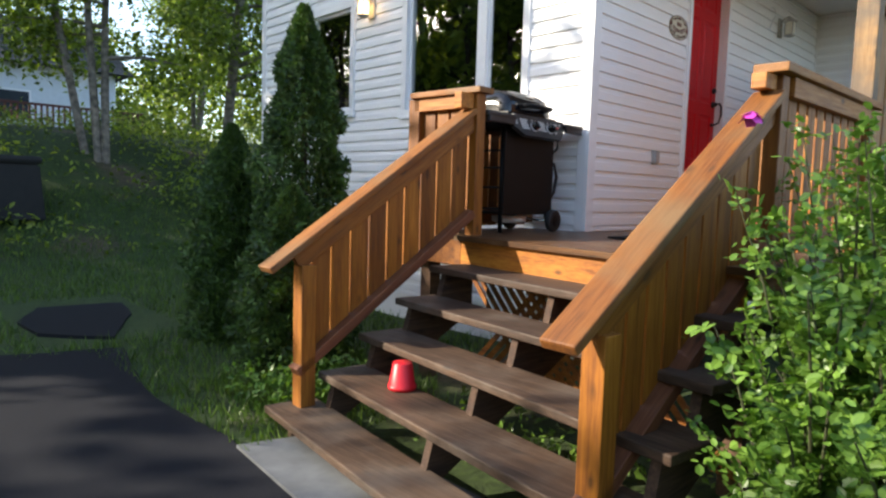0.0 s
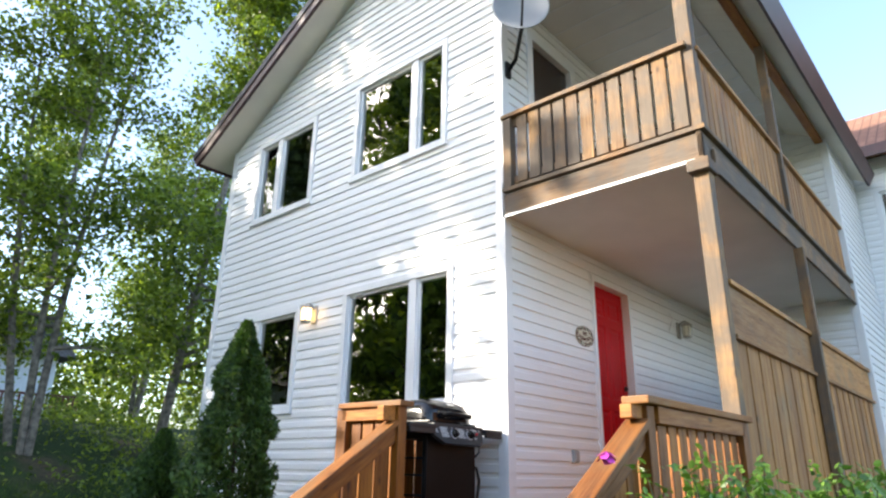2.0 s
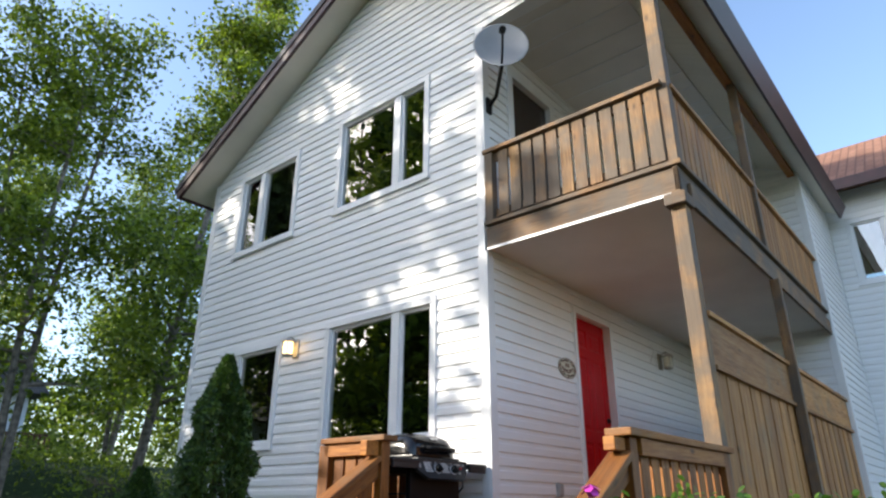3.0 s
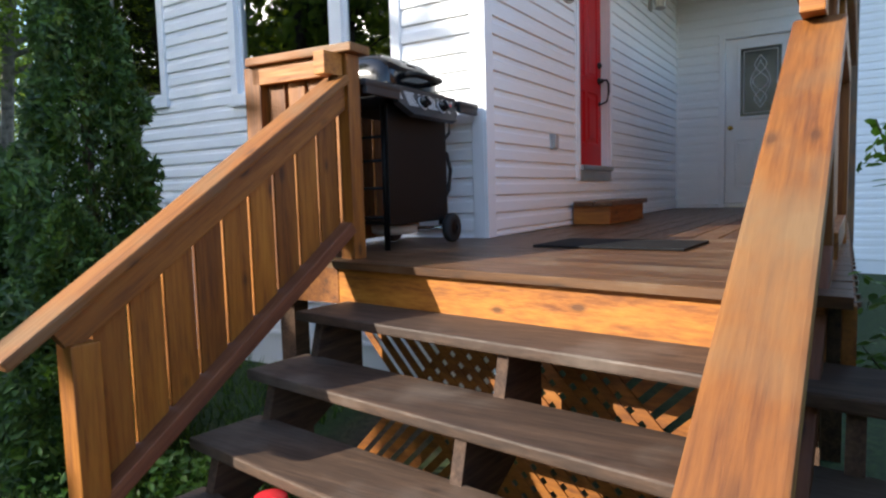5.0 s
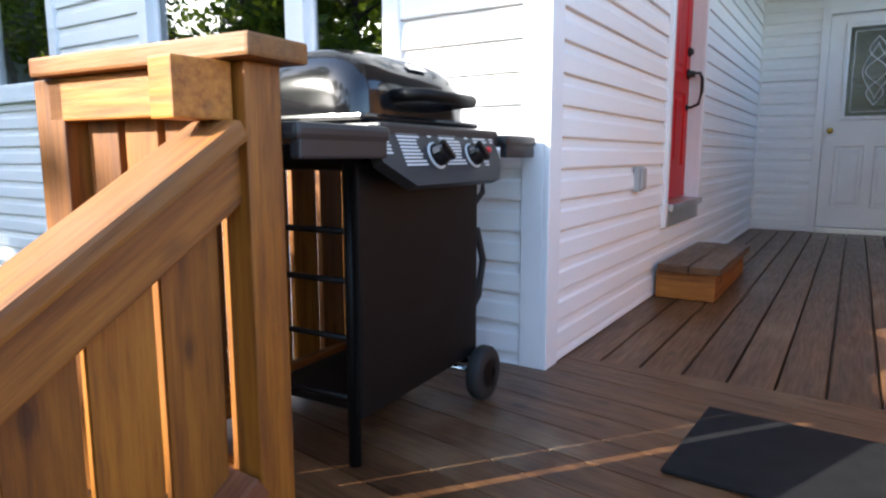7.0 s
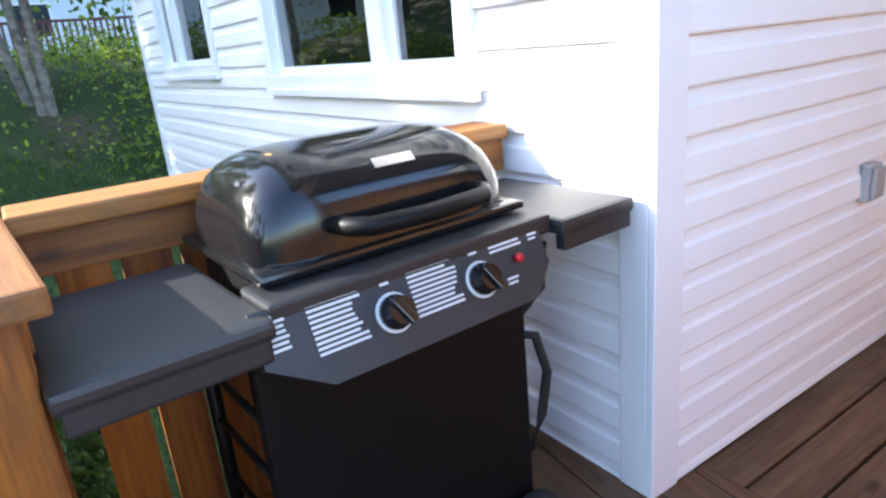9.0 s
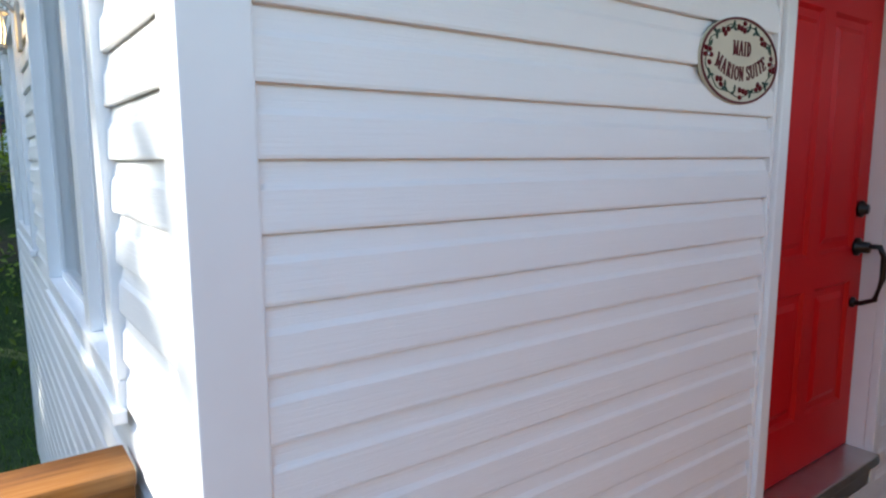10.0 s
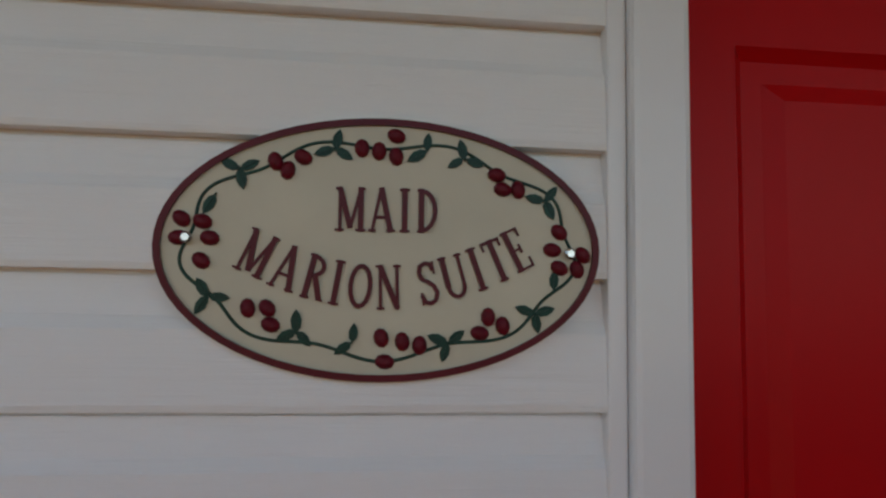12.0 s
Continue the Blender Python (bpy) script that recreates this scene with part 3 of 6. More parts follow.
def red_door():
    x0, x1, z0, z1 = DOOR
    top = thing("door_1", "glossy red panelled entrance door, shut, in a white frame", "door", kind="structure")
    bm = bmesh.new()
    add_box(bm, (x0 - 0.032, -0.034, z0), (x0 + 0.02, 0.0, z1 + 0.05), bevel=0.006)
    add_box(bm, (x1 - 0.02, -0.034, z0), (x1 + 0.032, 0.0, z1 + 0.05), bevel=0.006)
    add_box(bm, (x0 + 0.02, -0.034, z1 - 0.02), (x1 - 0.02, 0.0, z1 + 0.05), bevel=0.006)
    add_box(bm, (x0, 0.0, z0), (x0 + 0.02, WALL_T, z1), bevel=0.003)
    add_box(bm, (x1 - 0.02, 0.0, z0), (x1, WALL_T, z1), bevel=0.003)
    add_box(bm, (x0 + 0.02, 0.0, z1 - 0.02), (x1 - 0.02, WALL_T, z1), bevel=0.003)
    part("door_frame", bm, TRIM, top, "white painted casing")
    bm = bmesh.new()
    add_box(bm, (x0 - 0.05, -0.02, z0), (x0 - 0.0325, 0.0, z1 + 0.07), None, 0.003)
    part("channel", bm, TRIM, top)
    bm = bmesh.new()
    add_box(bm, (x0 + 0.021, -0.06, z0 + 0.09), (x1 - 0.021, WALL_T, z0 + 0.13), bevel=0.006)
    add_box(bm, (x0 + 0.021, -0.03, z0), (x1 - 0.021, WALL_T, z0 + 0.089))
    part("threshold", bm, ALU, top, "grey aluminium threshold")
    dx0, dx1, dz0, dz1 = x0 + 0.023, x1 - 0.023, 0.495, z1 - 0.023
    bm = bmesh.new()
    w = dx1 - dx0
    pans = []
    for a, b in ((0.115, 0.455), (0.545, 0.885)):
        for c, d in ((0.2, 0.66), (0.78, 1.585), (1.69, 1.9)):
            pans.append((dx0 + w * a, dx0 + w * b, dz0 + c, dz0 + d))
    panel_face(bm, dx0, dx1, dz0, dz1, 0.06, pans, 0.105)
    leafp = part("door_leaf", bm, RED, top)
    hx = dx1 - 0.065
    bm = bmesh.new()
    add_lathe(bm, [(0.03, 0), (0.032, 0.012), (0.02, 0.022), (0.018, 0.03)], pose(hx, 0.06, 1.42, 90))
    part("deadbolt", bm, IRON, leafp, "black deadbolt", True)
    bm = bmesh.new()
    add_lathe(bm, [(0.034, 0), (0.034, 0.01), (0.022, 0.018), (0.02, 0.045)], pose(hx, 0.06, 1.28, 90))
    add_tube(bm, [(hx, 0.02, 1.285), (hx + 0.01, -0.015, 1.285), (hx + 0.012, -0.03, 1.25), (hx + 0.012, -0.032, 1.17), (hx + 0.004, -0.015, 1.09), (hx, 0.03, 1.07), (hx, 0.058, 1.07)], [0.009, 0.011, 0.011, 0.011, 0.01, 0.009, 0.012], 8)
    add_lathe(bm, [(0.02, 0), (0.02, 0.01), (0.012, 0.014)], pose(hx, 0.06, 1.07, 90))
    part("door_handle", bm, IRON, leafp, "black iron grip handle", True)
    return top


red_door()


def white_door():
    y0, y1, z0, z1 = WHITE_DOOR
    x = BACK_X
    top = thing("door_2", "white panelled door with a leaded oval glass, shut", "door", kind="structure")
    turn = Matrix.Translation((x, 0, 0)) @ Matrix.Rotation(radians(-90), 4, 'Z')     # local x runs along -y, local -y faces -x
    a0, a1 = -y1, -y0
    bm = bmesh.new()
    for lo, hi in (((a0, -0.03, 0.0), (a0 + 0.07, 0.1, z1)), ((a1 - 0.07, -0.03, 0.0), (a1, 0.1, z1)), ((a0 + 0.07, -0.03, z1 - 0.07), (a1 - 0.07, 0.1, z1))):
        add_box(bm, lo, hi, turn, 0.005)
    part("door_frame", bm, TRIM, top)
    bm = bmesh.new()
    add_box(bm, (a0 + 0.07, -0.05, 0.0), (a1 - 0.07, 0.1, 0.05), turn, 0.004)
    part("threshold", bm, ALU, top)
    d0, d1 = a0 + 0.073, a1 - 0.073
    w = d1 - d0
    bm = bmesh.new()
    g0, g1, h0, h1 = d0 + 0.135, d1 - 0.135, 1.10, 2.0
    panel_face(bm, d0, d1, 0.055, z1 - 0.073, 0.03, [(d0 + w * .14, d0 + w * .45, 0.25, 0.85), (d0 + w * .55, d0 + w * .86, 0.25, 0.85)], 0.07)
    bm.transform(turn)
    leafp = part("door_leaf", bm, TRIM, top)
    bm = bmesh.new()
    for lo, hi in (((g0, 0.008, h0), (g0 + 0.035, 0.028, h1)), ((g1 - 0.035, 0.008, h0), (g1, 0.028, h1)), ((g0 + .035, 0.008, h0), (g1 - .035, 0.028, h0 + 0.035)), ((g0 + .035, 0.008, h1 - 0.035), (g1 - .035, 0.028, h1))):
        add_box(bm, lo, hi, turn, 0.006)
    part("glass_frame", bm, TRIM, leafp)
    bm = bmesh.new()
    add_box(bm, (g0 + 0.036, 0.02, h0 + 0.036), (g1 - 0.036, 0.0275, h1 - 0.036), turn)
    dark = Nodes("dark_leaded_glass")
    dark.bump(dark.noise(dark.coords((1, 1, 1)), 30, 2), 0.3, 0.01)
    part("pane", bm, dark.set(base_color=(0.035, 0.045, 0.04), roughness=0.06), leafp, "dark textured leaded glass")
    bm = bmesh.new()                                   # lead lines: border and interlaced loops
    cx, cz = (g0 + g1) / 2, (h0 + h1) / 2
    bx, bz = (g1 - g0) / 2 - 0.075, (h1 - h0) / 2 - 0.075
    for s in (-1, 1):
        add_tube(bm, [turn @ Vector((cx + s * bx, 0.016, cz - bz)), turn @ Vector((cx + s * bx, 0.016, cz + bz))], 0.005, 6)
        add_tube(bm, [turn @ Vector((cx - bx, 0.016, cz + s * bz)), turn @ Vector((cx + bx, 0.016, cz + s * bz))], 0.005, 6)
        pts = []
        for k in range(41):
            u = k / 40
            pts.append(turn @ Vector((cx + s * 0.085 * math.sin(u * math.pi * 3) * (0.55 + 0.45 * math.sin(u * math.pi)), 0.015, cz - bz * .85 + 2 * bz * .85 * u)))
        add_tube(bm, pts, 0.006, 6)
        pts = [turn @ Vector((cx + s * 0.11 * math.sin(u * math.pi / 20) ** 1.5, 0.0145, cz - bz * .7 + 1.4 * bz * u / 20)) for u in range(21)]
        add_tube(bm, pts, 0.005, 6)
    part("lead_lines", bm, PRINT, leafp, "pale lead cames in interlaced loops")
    bm = bmesh.new()
    add_lathe(bm, [(0.03, 0), (0.03, 0.008), (0.012, 0.014), (0.012, 0.035), (0.027, 0.045), (0.028, 0.06), (0.015, 0.07)], turn @ pose(d0 + 0.06, 0.03, 1.0, 90))
    part("door_knob", bm, BRASS, leafp, "brass knob", True)
    return top


white_door()


def balcony_door():
    x0, x1, z0, z1 = BALC_DOOR
    top = thing("door_3", "open balcony doorway with white casing, dark inside", "door", kind="structure")
    bm = bmesh.new()
    for lo, hi in (((x0 - 0.06, -0.03, z0), (x0 + 0.05, WALL_T, z1 + 0.06)), ((x1 - 0.05, -0.03, z0), (x1 + 0.06, WALL_T, z1 + 0.06)), ((x0 + 0.05, -0.03, z1 - 0.05), (x1 - 0.05, WALL_T, z1 + 0.06))):
        add_box(bm, lo, hi, bevel=0.005)
    part("door_frame", bm, TRIM, top)
    # dark sheet across the open doorway, its colour stands for the shade inside
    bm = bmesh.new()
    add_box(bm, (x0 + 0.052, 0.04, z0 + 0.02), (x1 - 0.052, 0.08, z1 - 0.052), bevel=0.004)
    part("door_leaf", bm, plain("doorway_shade", (0.03, 0.018, 0.014), 0.15, 0, 0.3), top, "dark brown sheet standing for the shade inside the doorway")
    return top


balcony_door()


# ---- timber helpers ----
def timber(name, lo, hi, material, parent, m=None, bevel=0.004, label=""):
    bm = bmesh.new()
    add_box(bm, lo, hi, None, bevel)
    ob = part(name, bm, material, parent, label)
    if m is not None:
        ob.matrix_basis = m
    return ob


def sloped(a, b):
    """A frame whose x runs from point a towards b and whose y stays level."""
    a, b = Vector(a), Vector(b)
    x = (b - a).normalized()
    y = Vector((0, 0, 1)).cross(x).normalized()
    z = x.cross(y)
    return Matrix((( x.x, y.x, z.x, a.x), (x.y, y.y, z.y, a.y), (x.z, y.z, z.z, a.z), (0, 0, 0, 1))), (b - a).length


# ---- stair ----
RUN, RISE, STEPS = 0.262, 0.18, 5
TREAD_L, TREAD_R = 0.03, -2.02


def staircase():
    top = thing("staircase", "open wooden stair of five worn grey-brown treads", "stairs")
    for k in range(1, STEPS + 1):
        at = RAIL @ Matrix.Translation((-RUN * k, 0, 0)) @ Matrix.Rotation(radians(-6), 4, 'Z')
        bm = bmesh.new()
        add_box(bm, (-0.02, TREAD_R, -RISE * k - 0.04), (0.272, TREAD_L + (0.14 if k == STEPS else 0), -RISE * k), at, 0.008)
        part("tread", bm, TREAD, top)
    for y in (-0.09, -1.0, -1.95):
        bm = bmesh.new()
        pts = [(0.0, -0.22)]
        for k in range(1, STEPS + 1):
            pts += [(-RUN * k + 0.24, -RISE * k - 0.041), (-RUN * k + 0.03, -RISE * k - 0.041)]
        pts += [(-RUN * STEPS + 0.03, GROUND + 0.04), (-RUN * STEPS + 0.25, GROUND + 0.04), (0.0, -0.48)]
        add_prism(bm, pts, 0.04, RAIL @ Matrix.Translation((y * 0.105, 0, 0)) @ Matrix(((1, 0, 0, 0), (0, 0, 1, y), (0, 1, 0, 0), (0, 0, 0, 1))))
        part("stringer", bm, UNDER, top)
    return top


staircase()


def stair_rail(y, label, drop=0.0):
    """A sloping balustrade with a flat handrail, from the low post to the tall post at the deck."""
    top = thing("stair_railing", label, "railing", RAIL, "stair railings")
    lowx, highx = -1.14, 0.115
    timber("post", (lowx - 0.045, y - 0.045, GROUND + 0.03), (lowx + 0.045, y + 0.045, -0.13 - drop * 0.5), GOLD[2], top, bevel=0.005)
    timber("post", (highx - 0.036, y - 0.042, -0.02), (highx + 0.044, y + 0.042, 0.922 - drop * 1.5), GOLD[2], top, bevel=0.005)
    a, b = (lowx - 0.22, y, -0.165 - drop * 0.5), (highx - 0.045, y, 0.79 - drop)
    m, n = sloped(a, b)
    timber("handrail", (0, -0.068, 0.0), (n, 0.068, 0.04), HANDRAIL, top, m, 0.01, "broad flat handrail with a rounded end")
    timber("top_stringer", (0.16, -0.02, -0.1), (n, 0.02, -0.002), GOLD[0], top, m, 0.004)
    low = Matrix.Translation((0, 0, -0.66)) @ m
    timber("bottom_stringer", (0.2, -0.045, -0.02), (n + 0.02, 0.045, 0.035), STRINGER, top, low, 0.005)
    timber("corner_block", (highx - 0.16, y - 0.02, 0.82 - drop), (highx - 0.0445, y + 0.044, 0.92 - drop * 1.5), GOLD[1], top)
    slope = (b[2] - a[2]) / (b[0] - a[0])
    count, w = 9, 0.112
    pitch = (highx - lowx - 0.1) / count
    for k in range(count):
        x0 = lowx + 0.055 + k * pitch
        x1 = x0 + w
        z = [a[2] + slope * (x - a[0]) for x in (x0, x1)]
        bm = bmesh.new()
        side = 0.022
        poly = [(x0, z[0] - 0.62), (x1, z[1] - 0.62), (x1, z[1] - 0.03), (x0, z[0] - 0.03)]
        add_prism(bm, poly, 0.022, Matrix(((1, 0, 0, 0), (0, 0, 1, y + side), (0, 1, 0, 0), (0, 0, 0, 1))))
        part("baluster", bm, GOLD[2], top)
    return top


LEFT_RAIL_Y, RIGHT_RAIL_Y = 0.05, -1.81
stair_rail(LEFT_RAIL_Y, "stained golden cedar stair railing beside the arborvitae")
stair_rail(RIGHT_RAIL_Y, "stained golden cedar stair railing beside the rose bush", 0.065)


def deck_rail(name, p0, p1, label, cap_z=0.93, posts=(True, True), width=0.1, count=None, cap0=0.06, cap1=0.06, post_z=0.88):
    """A level balustrade of flat boards under a cap, between two points of the plan."""
    m, n = sloped((p0[0], p0[1], 0), (p1[0], p1[1], 0))
    top = thing(name, label, "railing", m, "deck railings")
    timber("cap", (-cap0, -0.075, cap_z - 0.04), (n + cap1, 0.075, cap_z), HANDRAIL, top, bevel=0.007, label="flat cap board")
    timber("top_rail", (0, -0.05, cap_z - 0.13), (n, -0.012, cap_z - 0.042), GOLD[0], top)
    timber("top_rail", (0, 0.012, cap_z - 0.13), (n, 0.05, cap_z - 0.042), GOLD[0], top)
    timber("bottom_rail", (0, -0.045, 0.05), (n, -0.01, 0.135), GOLD[0], top)
    if posts[0]:
        timber("post", (-0.05, -0.05, 0.0), (0.05, 0.05, cap_z - 0.042), GOLD[2], top)
    if posts[1]:
        timber("post", (n - 0.05, -0.05, 0.0), (n + 0.05, 0.05, cap_z - 0.042), GOLD[2], top)
    count = count or max(2, int((n - 0.1) / (width + 0.018)))
    pitch = (n - 0.1) / count
    bm = bmesh.new()
    add_box(bm, (0, -0.011, 0.03), (min(width, pitch - 0.01), 0.011, cap_z - 0.06), None, 0.003)
    me = mesh_of("baluster", bm, GOLD[2])
    for k in range(count):
        shared("baluster", me, top, Matrix.Translation((0.055 + k * pitch, 0.0, 0)))
    return top


lp = RAIL @ Vector((0.115, LEFT_RAIL_Y, 0))
rp = RAIL @ Vector((0.115, RIGHT_RAIL_Y, 0))
deck_rail("deck_railing", (lp.x - 0.0, lp.y + 0.06), (lp.x - 0.03, 0.56), "short golden cedar railing at the side of the grill nook", posts=(False, True), cap0=0.14, cap1=0.02, cap_z=0.963)
deck_rail("deck_railing", (lp.x + 0.05, 0.54), (-0.03, 0.54), "golden cedar railing behind the grill", posts=(False, False), cap0=0.0, cap1=0.0, cap_z=0.965)
deck_rail("deck_railing", (rp.x + 0.06, rp.y - 0.01), (0.0, -1.86), "golden cedar railing between stair and balcony post", posts=(False, True), cap0=0.16, cap1=0.1, cap_z=0.868)


# ---- deck frame ----
def deck_frame():
    top = thing("deck_frame", "golden cedar rim boards, joists and lattice skirt of the deck", "deck frame", kind="structure")
    bm = bmesh.new()
    add_box(bm, (0.012, -1.86, -0.205), (0.05, 0.06, -0.034), STAIR, 0.004)
    part("rim_board", bm, GOLD[1], top, "knotty golden rim board")
    bm = bmesh.new()
    add_box(bm, (-1.36, 0.05, -0.2), (-1.32, 0.58, -0.034), None, 0.003)
    add_box(bm, (-1.36, 0.58, -0.2), (-0.03, 0.615, -0.034), None, 0.003)
    part("rim_board", bm, GOLD[0], top)
    bm = bmesh.new()
    add_box(bm, (-1.6, -1.93, -0.22), (5.4, -1.895, -0.034), None, 0.003)
    part("rim_board", bm, GOLD[0], top)
    bm = bmesh.new()
    for k in range(7):
        add_box(bm, (-1.2 + k * 1.0, -1.86, -0.2), (-1.16 + k * 1.0, 0.5 if k < 1 else -0.02, -0.036))
    for x, y in ((-1.45, -1.8), (-1.2, 0.5), (0.0, -1.86), (2.8, -1.86)):
        add_box(bm, (x - 0.05, y - 0.05, GROUND - 0.1), (x + 0.05, y + 0.05, -0.2))
    part("joist", bm, UNDER, top)
    lat = bmesh.new()                            # diagonal lattice skirt below the rim
    x0, x1, z0, z1 = -1.85, 0.1, GROUND + 0.1, -0.21
    for sgn, off in ((1, 0.0), (-1, 0.008)):
        for k in range(-14, 36):
            s = x0 + k * 0.085
            pts = []
            for z in (z0, z1):
                pts.append(s + (z - z0 if sgn > 0 else z1 - z))
            lo, hi = pts
            if min(lo, hi) < x0 or max(lo, hi) > x1:
                continue
            q = [(lo, z0), (lo + 0.05, z0), (hi + 0.05, z1), (hi, z1)]
            add_prism(lat, q, 0.007, STAIR @ Matrix(((0, 0, 1, 0.1 + off), (1, 0, 0, 0), (0, 1, 0, 0), (0, 0, 0, 1))))
    part("lattice", lat, GOLD[1], top, "golden diagonal lattice skirt")
    return top


deck_frame()


# ---- balcony ----
def balcony():
    top = thing("balcony", "weathered cedar balcony over the porch with a painted ceiling", "balcony", kind="structure")
    y0 = RIGHT_Y - 0.02
    bm = bmesh.new()
    add_box(bm, (0.0, y0 + 0.04, BALC_Z + 0.03), (BACK_X - 0.005, -0.01, BALC_Z + 0.25))
    part("ceiling", bm, PORCH_CEILING, top, "pale painted porch ceiling")
    timber("beam", (-0.035, y0 - 0.02, BALC_Z), (0.0, -0.03, BALC_Z + 0.22), WEATHERED[1], top, bevel=0.005, label="grey weathered rim beam")
    timber("beam", (-0.035, y0 - 0.02, BALC_Z + 0.02), (BACK_X - 0.01, y0 + 0.02, BALC_Z + 0.24), WEATHERED[0], top, bevel=0.005)
    timber("beam", (0.14, y0 - 0.05, BALC_Z - 0.06), (BACK_X - 0.03, y0 - 0.022, BALC_Z + 0.14), WEATHERED[0], top, bevel=0.005)
    timber("flashing", (-0.042, y0 + 0.05, BALC_Z - 0.012), (-0.036, -0.04, BALC_Z + 0.012), TRIM, top, bevel=0)
    timber("decking", (-0.06, y0 - 0.06, BALC_Z + 0.24), (BACK_X - 0.01, -0.025, BALC_Z + 0.28), WEATHERED[1], top)
    bm = bmesh.new()
    add_box(bm, (WALL_T + 0.0, -1.42, CEIL2), (BACK_X - 0.0, -0.0, CEIL2 + 0.05))
    part("upper_ceiling", bm, PORCH_CEILING, top)
    bm = bmesh.new()
    for k in range(14):
        add_box(bm, (0.3 + k * 0.38, -1.42, CEIL2 - 0.006), (0.315 + k * 0.38, -0.01, CEIL2 - 0.0005))
    part("ceiling_batten", bm, TRIM, top)
    z0, z1 = BALC_Z + 0.28, BALC_Z + 1.06
    for fixed, lo, hi, along in ((-0.02, y0 + 0.06, -0.16, 1), (y0, 0.12, BACK_X - 0.06, 0)):
        n = int((hi - lo) / 0.13)
        pitch = (hi - lo) / n
        bm = bmesh.new()
        s = 0.011
        if along:
            add_box(bm, (fixed - s, 0, z0 + 0.03), (fixed + s, 0.112, z1 - 0.05), None, 0.003)
        else:
            add_box(bm, (0, fixed - s, z0 + 0.03), (0.112, fixed + s, z1 - 0.05), None, 0.003)
        me = mesh_of("board", bm, WEATHERED[2] if along else TAN)
        for k in range(n):
            p = lo + k * pitch
            shared("board", me, top, Matrix.Translation((0, p, 0) if along else (p, 0, 0)))
        if along:
            timber("cap", (fixed - 0.05, lo - 0.05, z1 - 0.04), (fixed + 0.05, hi + 0.14, z1), WEATHERED[1], top)
            timber("bottom_rail", (fixed + s + 0.001, lo, z0 + 0.04), (fixed + s + 0.035, hi + 0.1, z0 + 0.12), WEATHERED[1], top)
            timber("top_rail", (fixed + s + 0.001, lo, z1 - 0.13), (fixed + s + 0.035, hi + 0.1, z1 - 0.042), WEATHERED[1], top)
        else:
            timber("cap", (lo - 0.06, fixed - 0.05, z1 - 0.042), (hi + 0.05, fixed + 0.05, z1 - 0.002), TAN_X, top)
            timber("bottom_rail", (lo, fixed + s + 0.001, z0 + 0.04), (hi, fixed + s + 0.035, z0 + 0.12), WEATHERED[0], top)
    timber("post", (-0.06, -0.13, z0), (0.03, -0.04, z1 - 0.05), WEATHERED[2], top)
    # tall posts from deck to roof beam
    for x, off, w in ((0.05, 0.0, 0.058), (2.42, -0.07, 0.045)):
        timber("post", (x - w, y0 - 0.03 + off, 0.0 if x < 1 else -0.3), (x + w, y0 + 2 * w - 0.03 + off, BALC_Z - (0.0 if x < 1 else 0.065)), WEATHERED[2], top, bevel=0.006, label="tall weathered support post")
        timber("post", (x - w, y0 - 0.03 + off * 0.3, BALC_Z + 0.281), (x + w, y0 + 2 * w - 0.03 + off * 0.3, EAVE_Z - 0.02), WEATHERED[2], top, bevel=0.006)
    timber("bracket", (-0.07, y0 - 0.06, BALC_Z - 0.1), (0.13, y0 + 0.11, BALC_Z - 0.002), WEATHERED[1], top, bevel=0.01)
    timber("roof_beam", (-0.3, y0 - 0.03, EAVE_Z - 0.02), (BACK_X - 0.02, y0 + 0.07, EAVE_Z + 0.2), GOLD[0], top, label="reddish stained roof beam")
    return top


balcony()


def privacy_fence():
    y = RIGHT_Y - 0.015
    top = thing("privacy_fence", "golden cedar privacy screen of upright boards along the deck", "fence")
    n, lo, hi = 36, 0.13, BACK_X - 0.05
    pitch = (hi - lo) / n
    bm = bmesh.new()
    add_box(bm, (0, -0.01, -0.2), (pitch - 0.012, 0.012, 1.44), None, 0.003)
    me = mesh_of("board", bm, TAN)
    for k in range(n):
        shared("board", me, top, Matrix.Translation((lo + k * pitch, y + (0.006 if k % 2 else 0), 0)))
    for a, b in ((0.125, 2.37), (2.47, BACK_X - 0.04)):
        timber("top_panel", (a, y - 0.022, 1.44), (b, y + 0.02, 1.80), TAN_X, top, label="broad horizontal top board")
        timber("cap", (a - 0.01, y - 0.05, 1.80), (b + 0.01, y + 0.05, 1.84), TAN_X, top)
        timber("ledge", (a, y - 0.045, 1.405), (b, y - 0.012, 1.44), TAN_X, top)
        timber("back_rail", (a, y + 0.02, 0.2), (b, y + 0.055, 0.29), TAN_X, top)
    return top


privacy_fence()


# ---- porch things ----
def step_box():
    top = thing("step_box", "small stained wooden step box against the house wall", "step", Matrix.Translation((1.39, -0.335, 0.004)))
    w, d, h = 1.06, 0.32, 0.185
    timber("side_panel", (0.03, 0.0, 0.0), (0.068, d - 0.02, h - 0.04), GOLD[1], top, label="golden unstained end panel")
    timber("side_panel", (w - 0.068, 0.0, 0.0), (w - 0.03, d - 0.02, h - 0.04), GOLD[1], top)
    timber("front_panel", (0.069, 0.0, 0.0), (w - 0.069, 0.035, h - 0.04), GOLD[0], top)
    for k in range(2):
        timber("plank", (0.0, -0.03 + k * 0.162, h - 0.04), (w, 0.125 + k * 0.162, h), DECKING[0], top)
    return top


step_box()


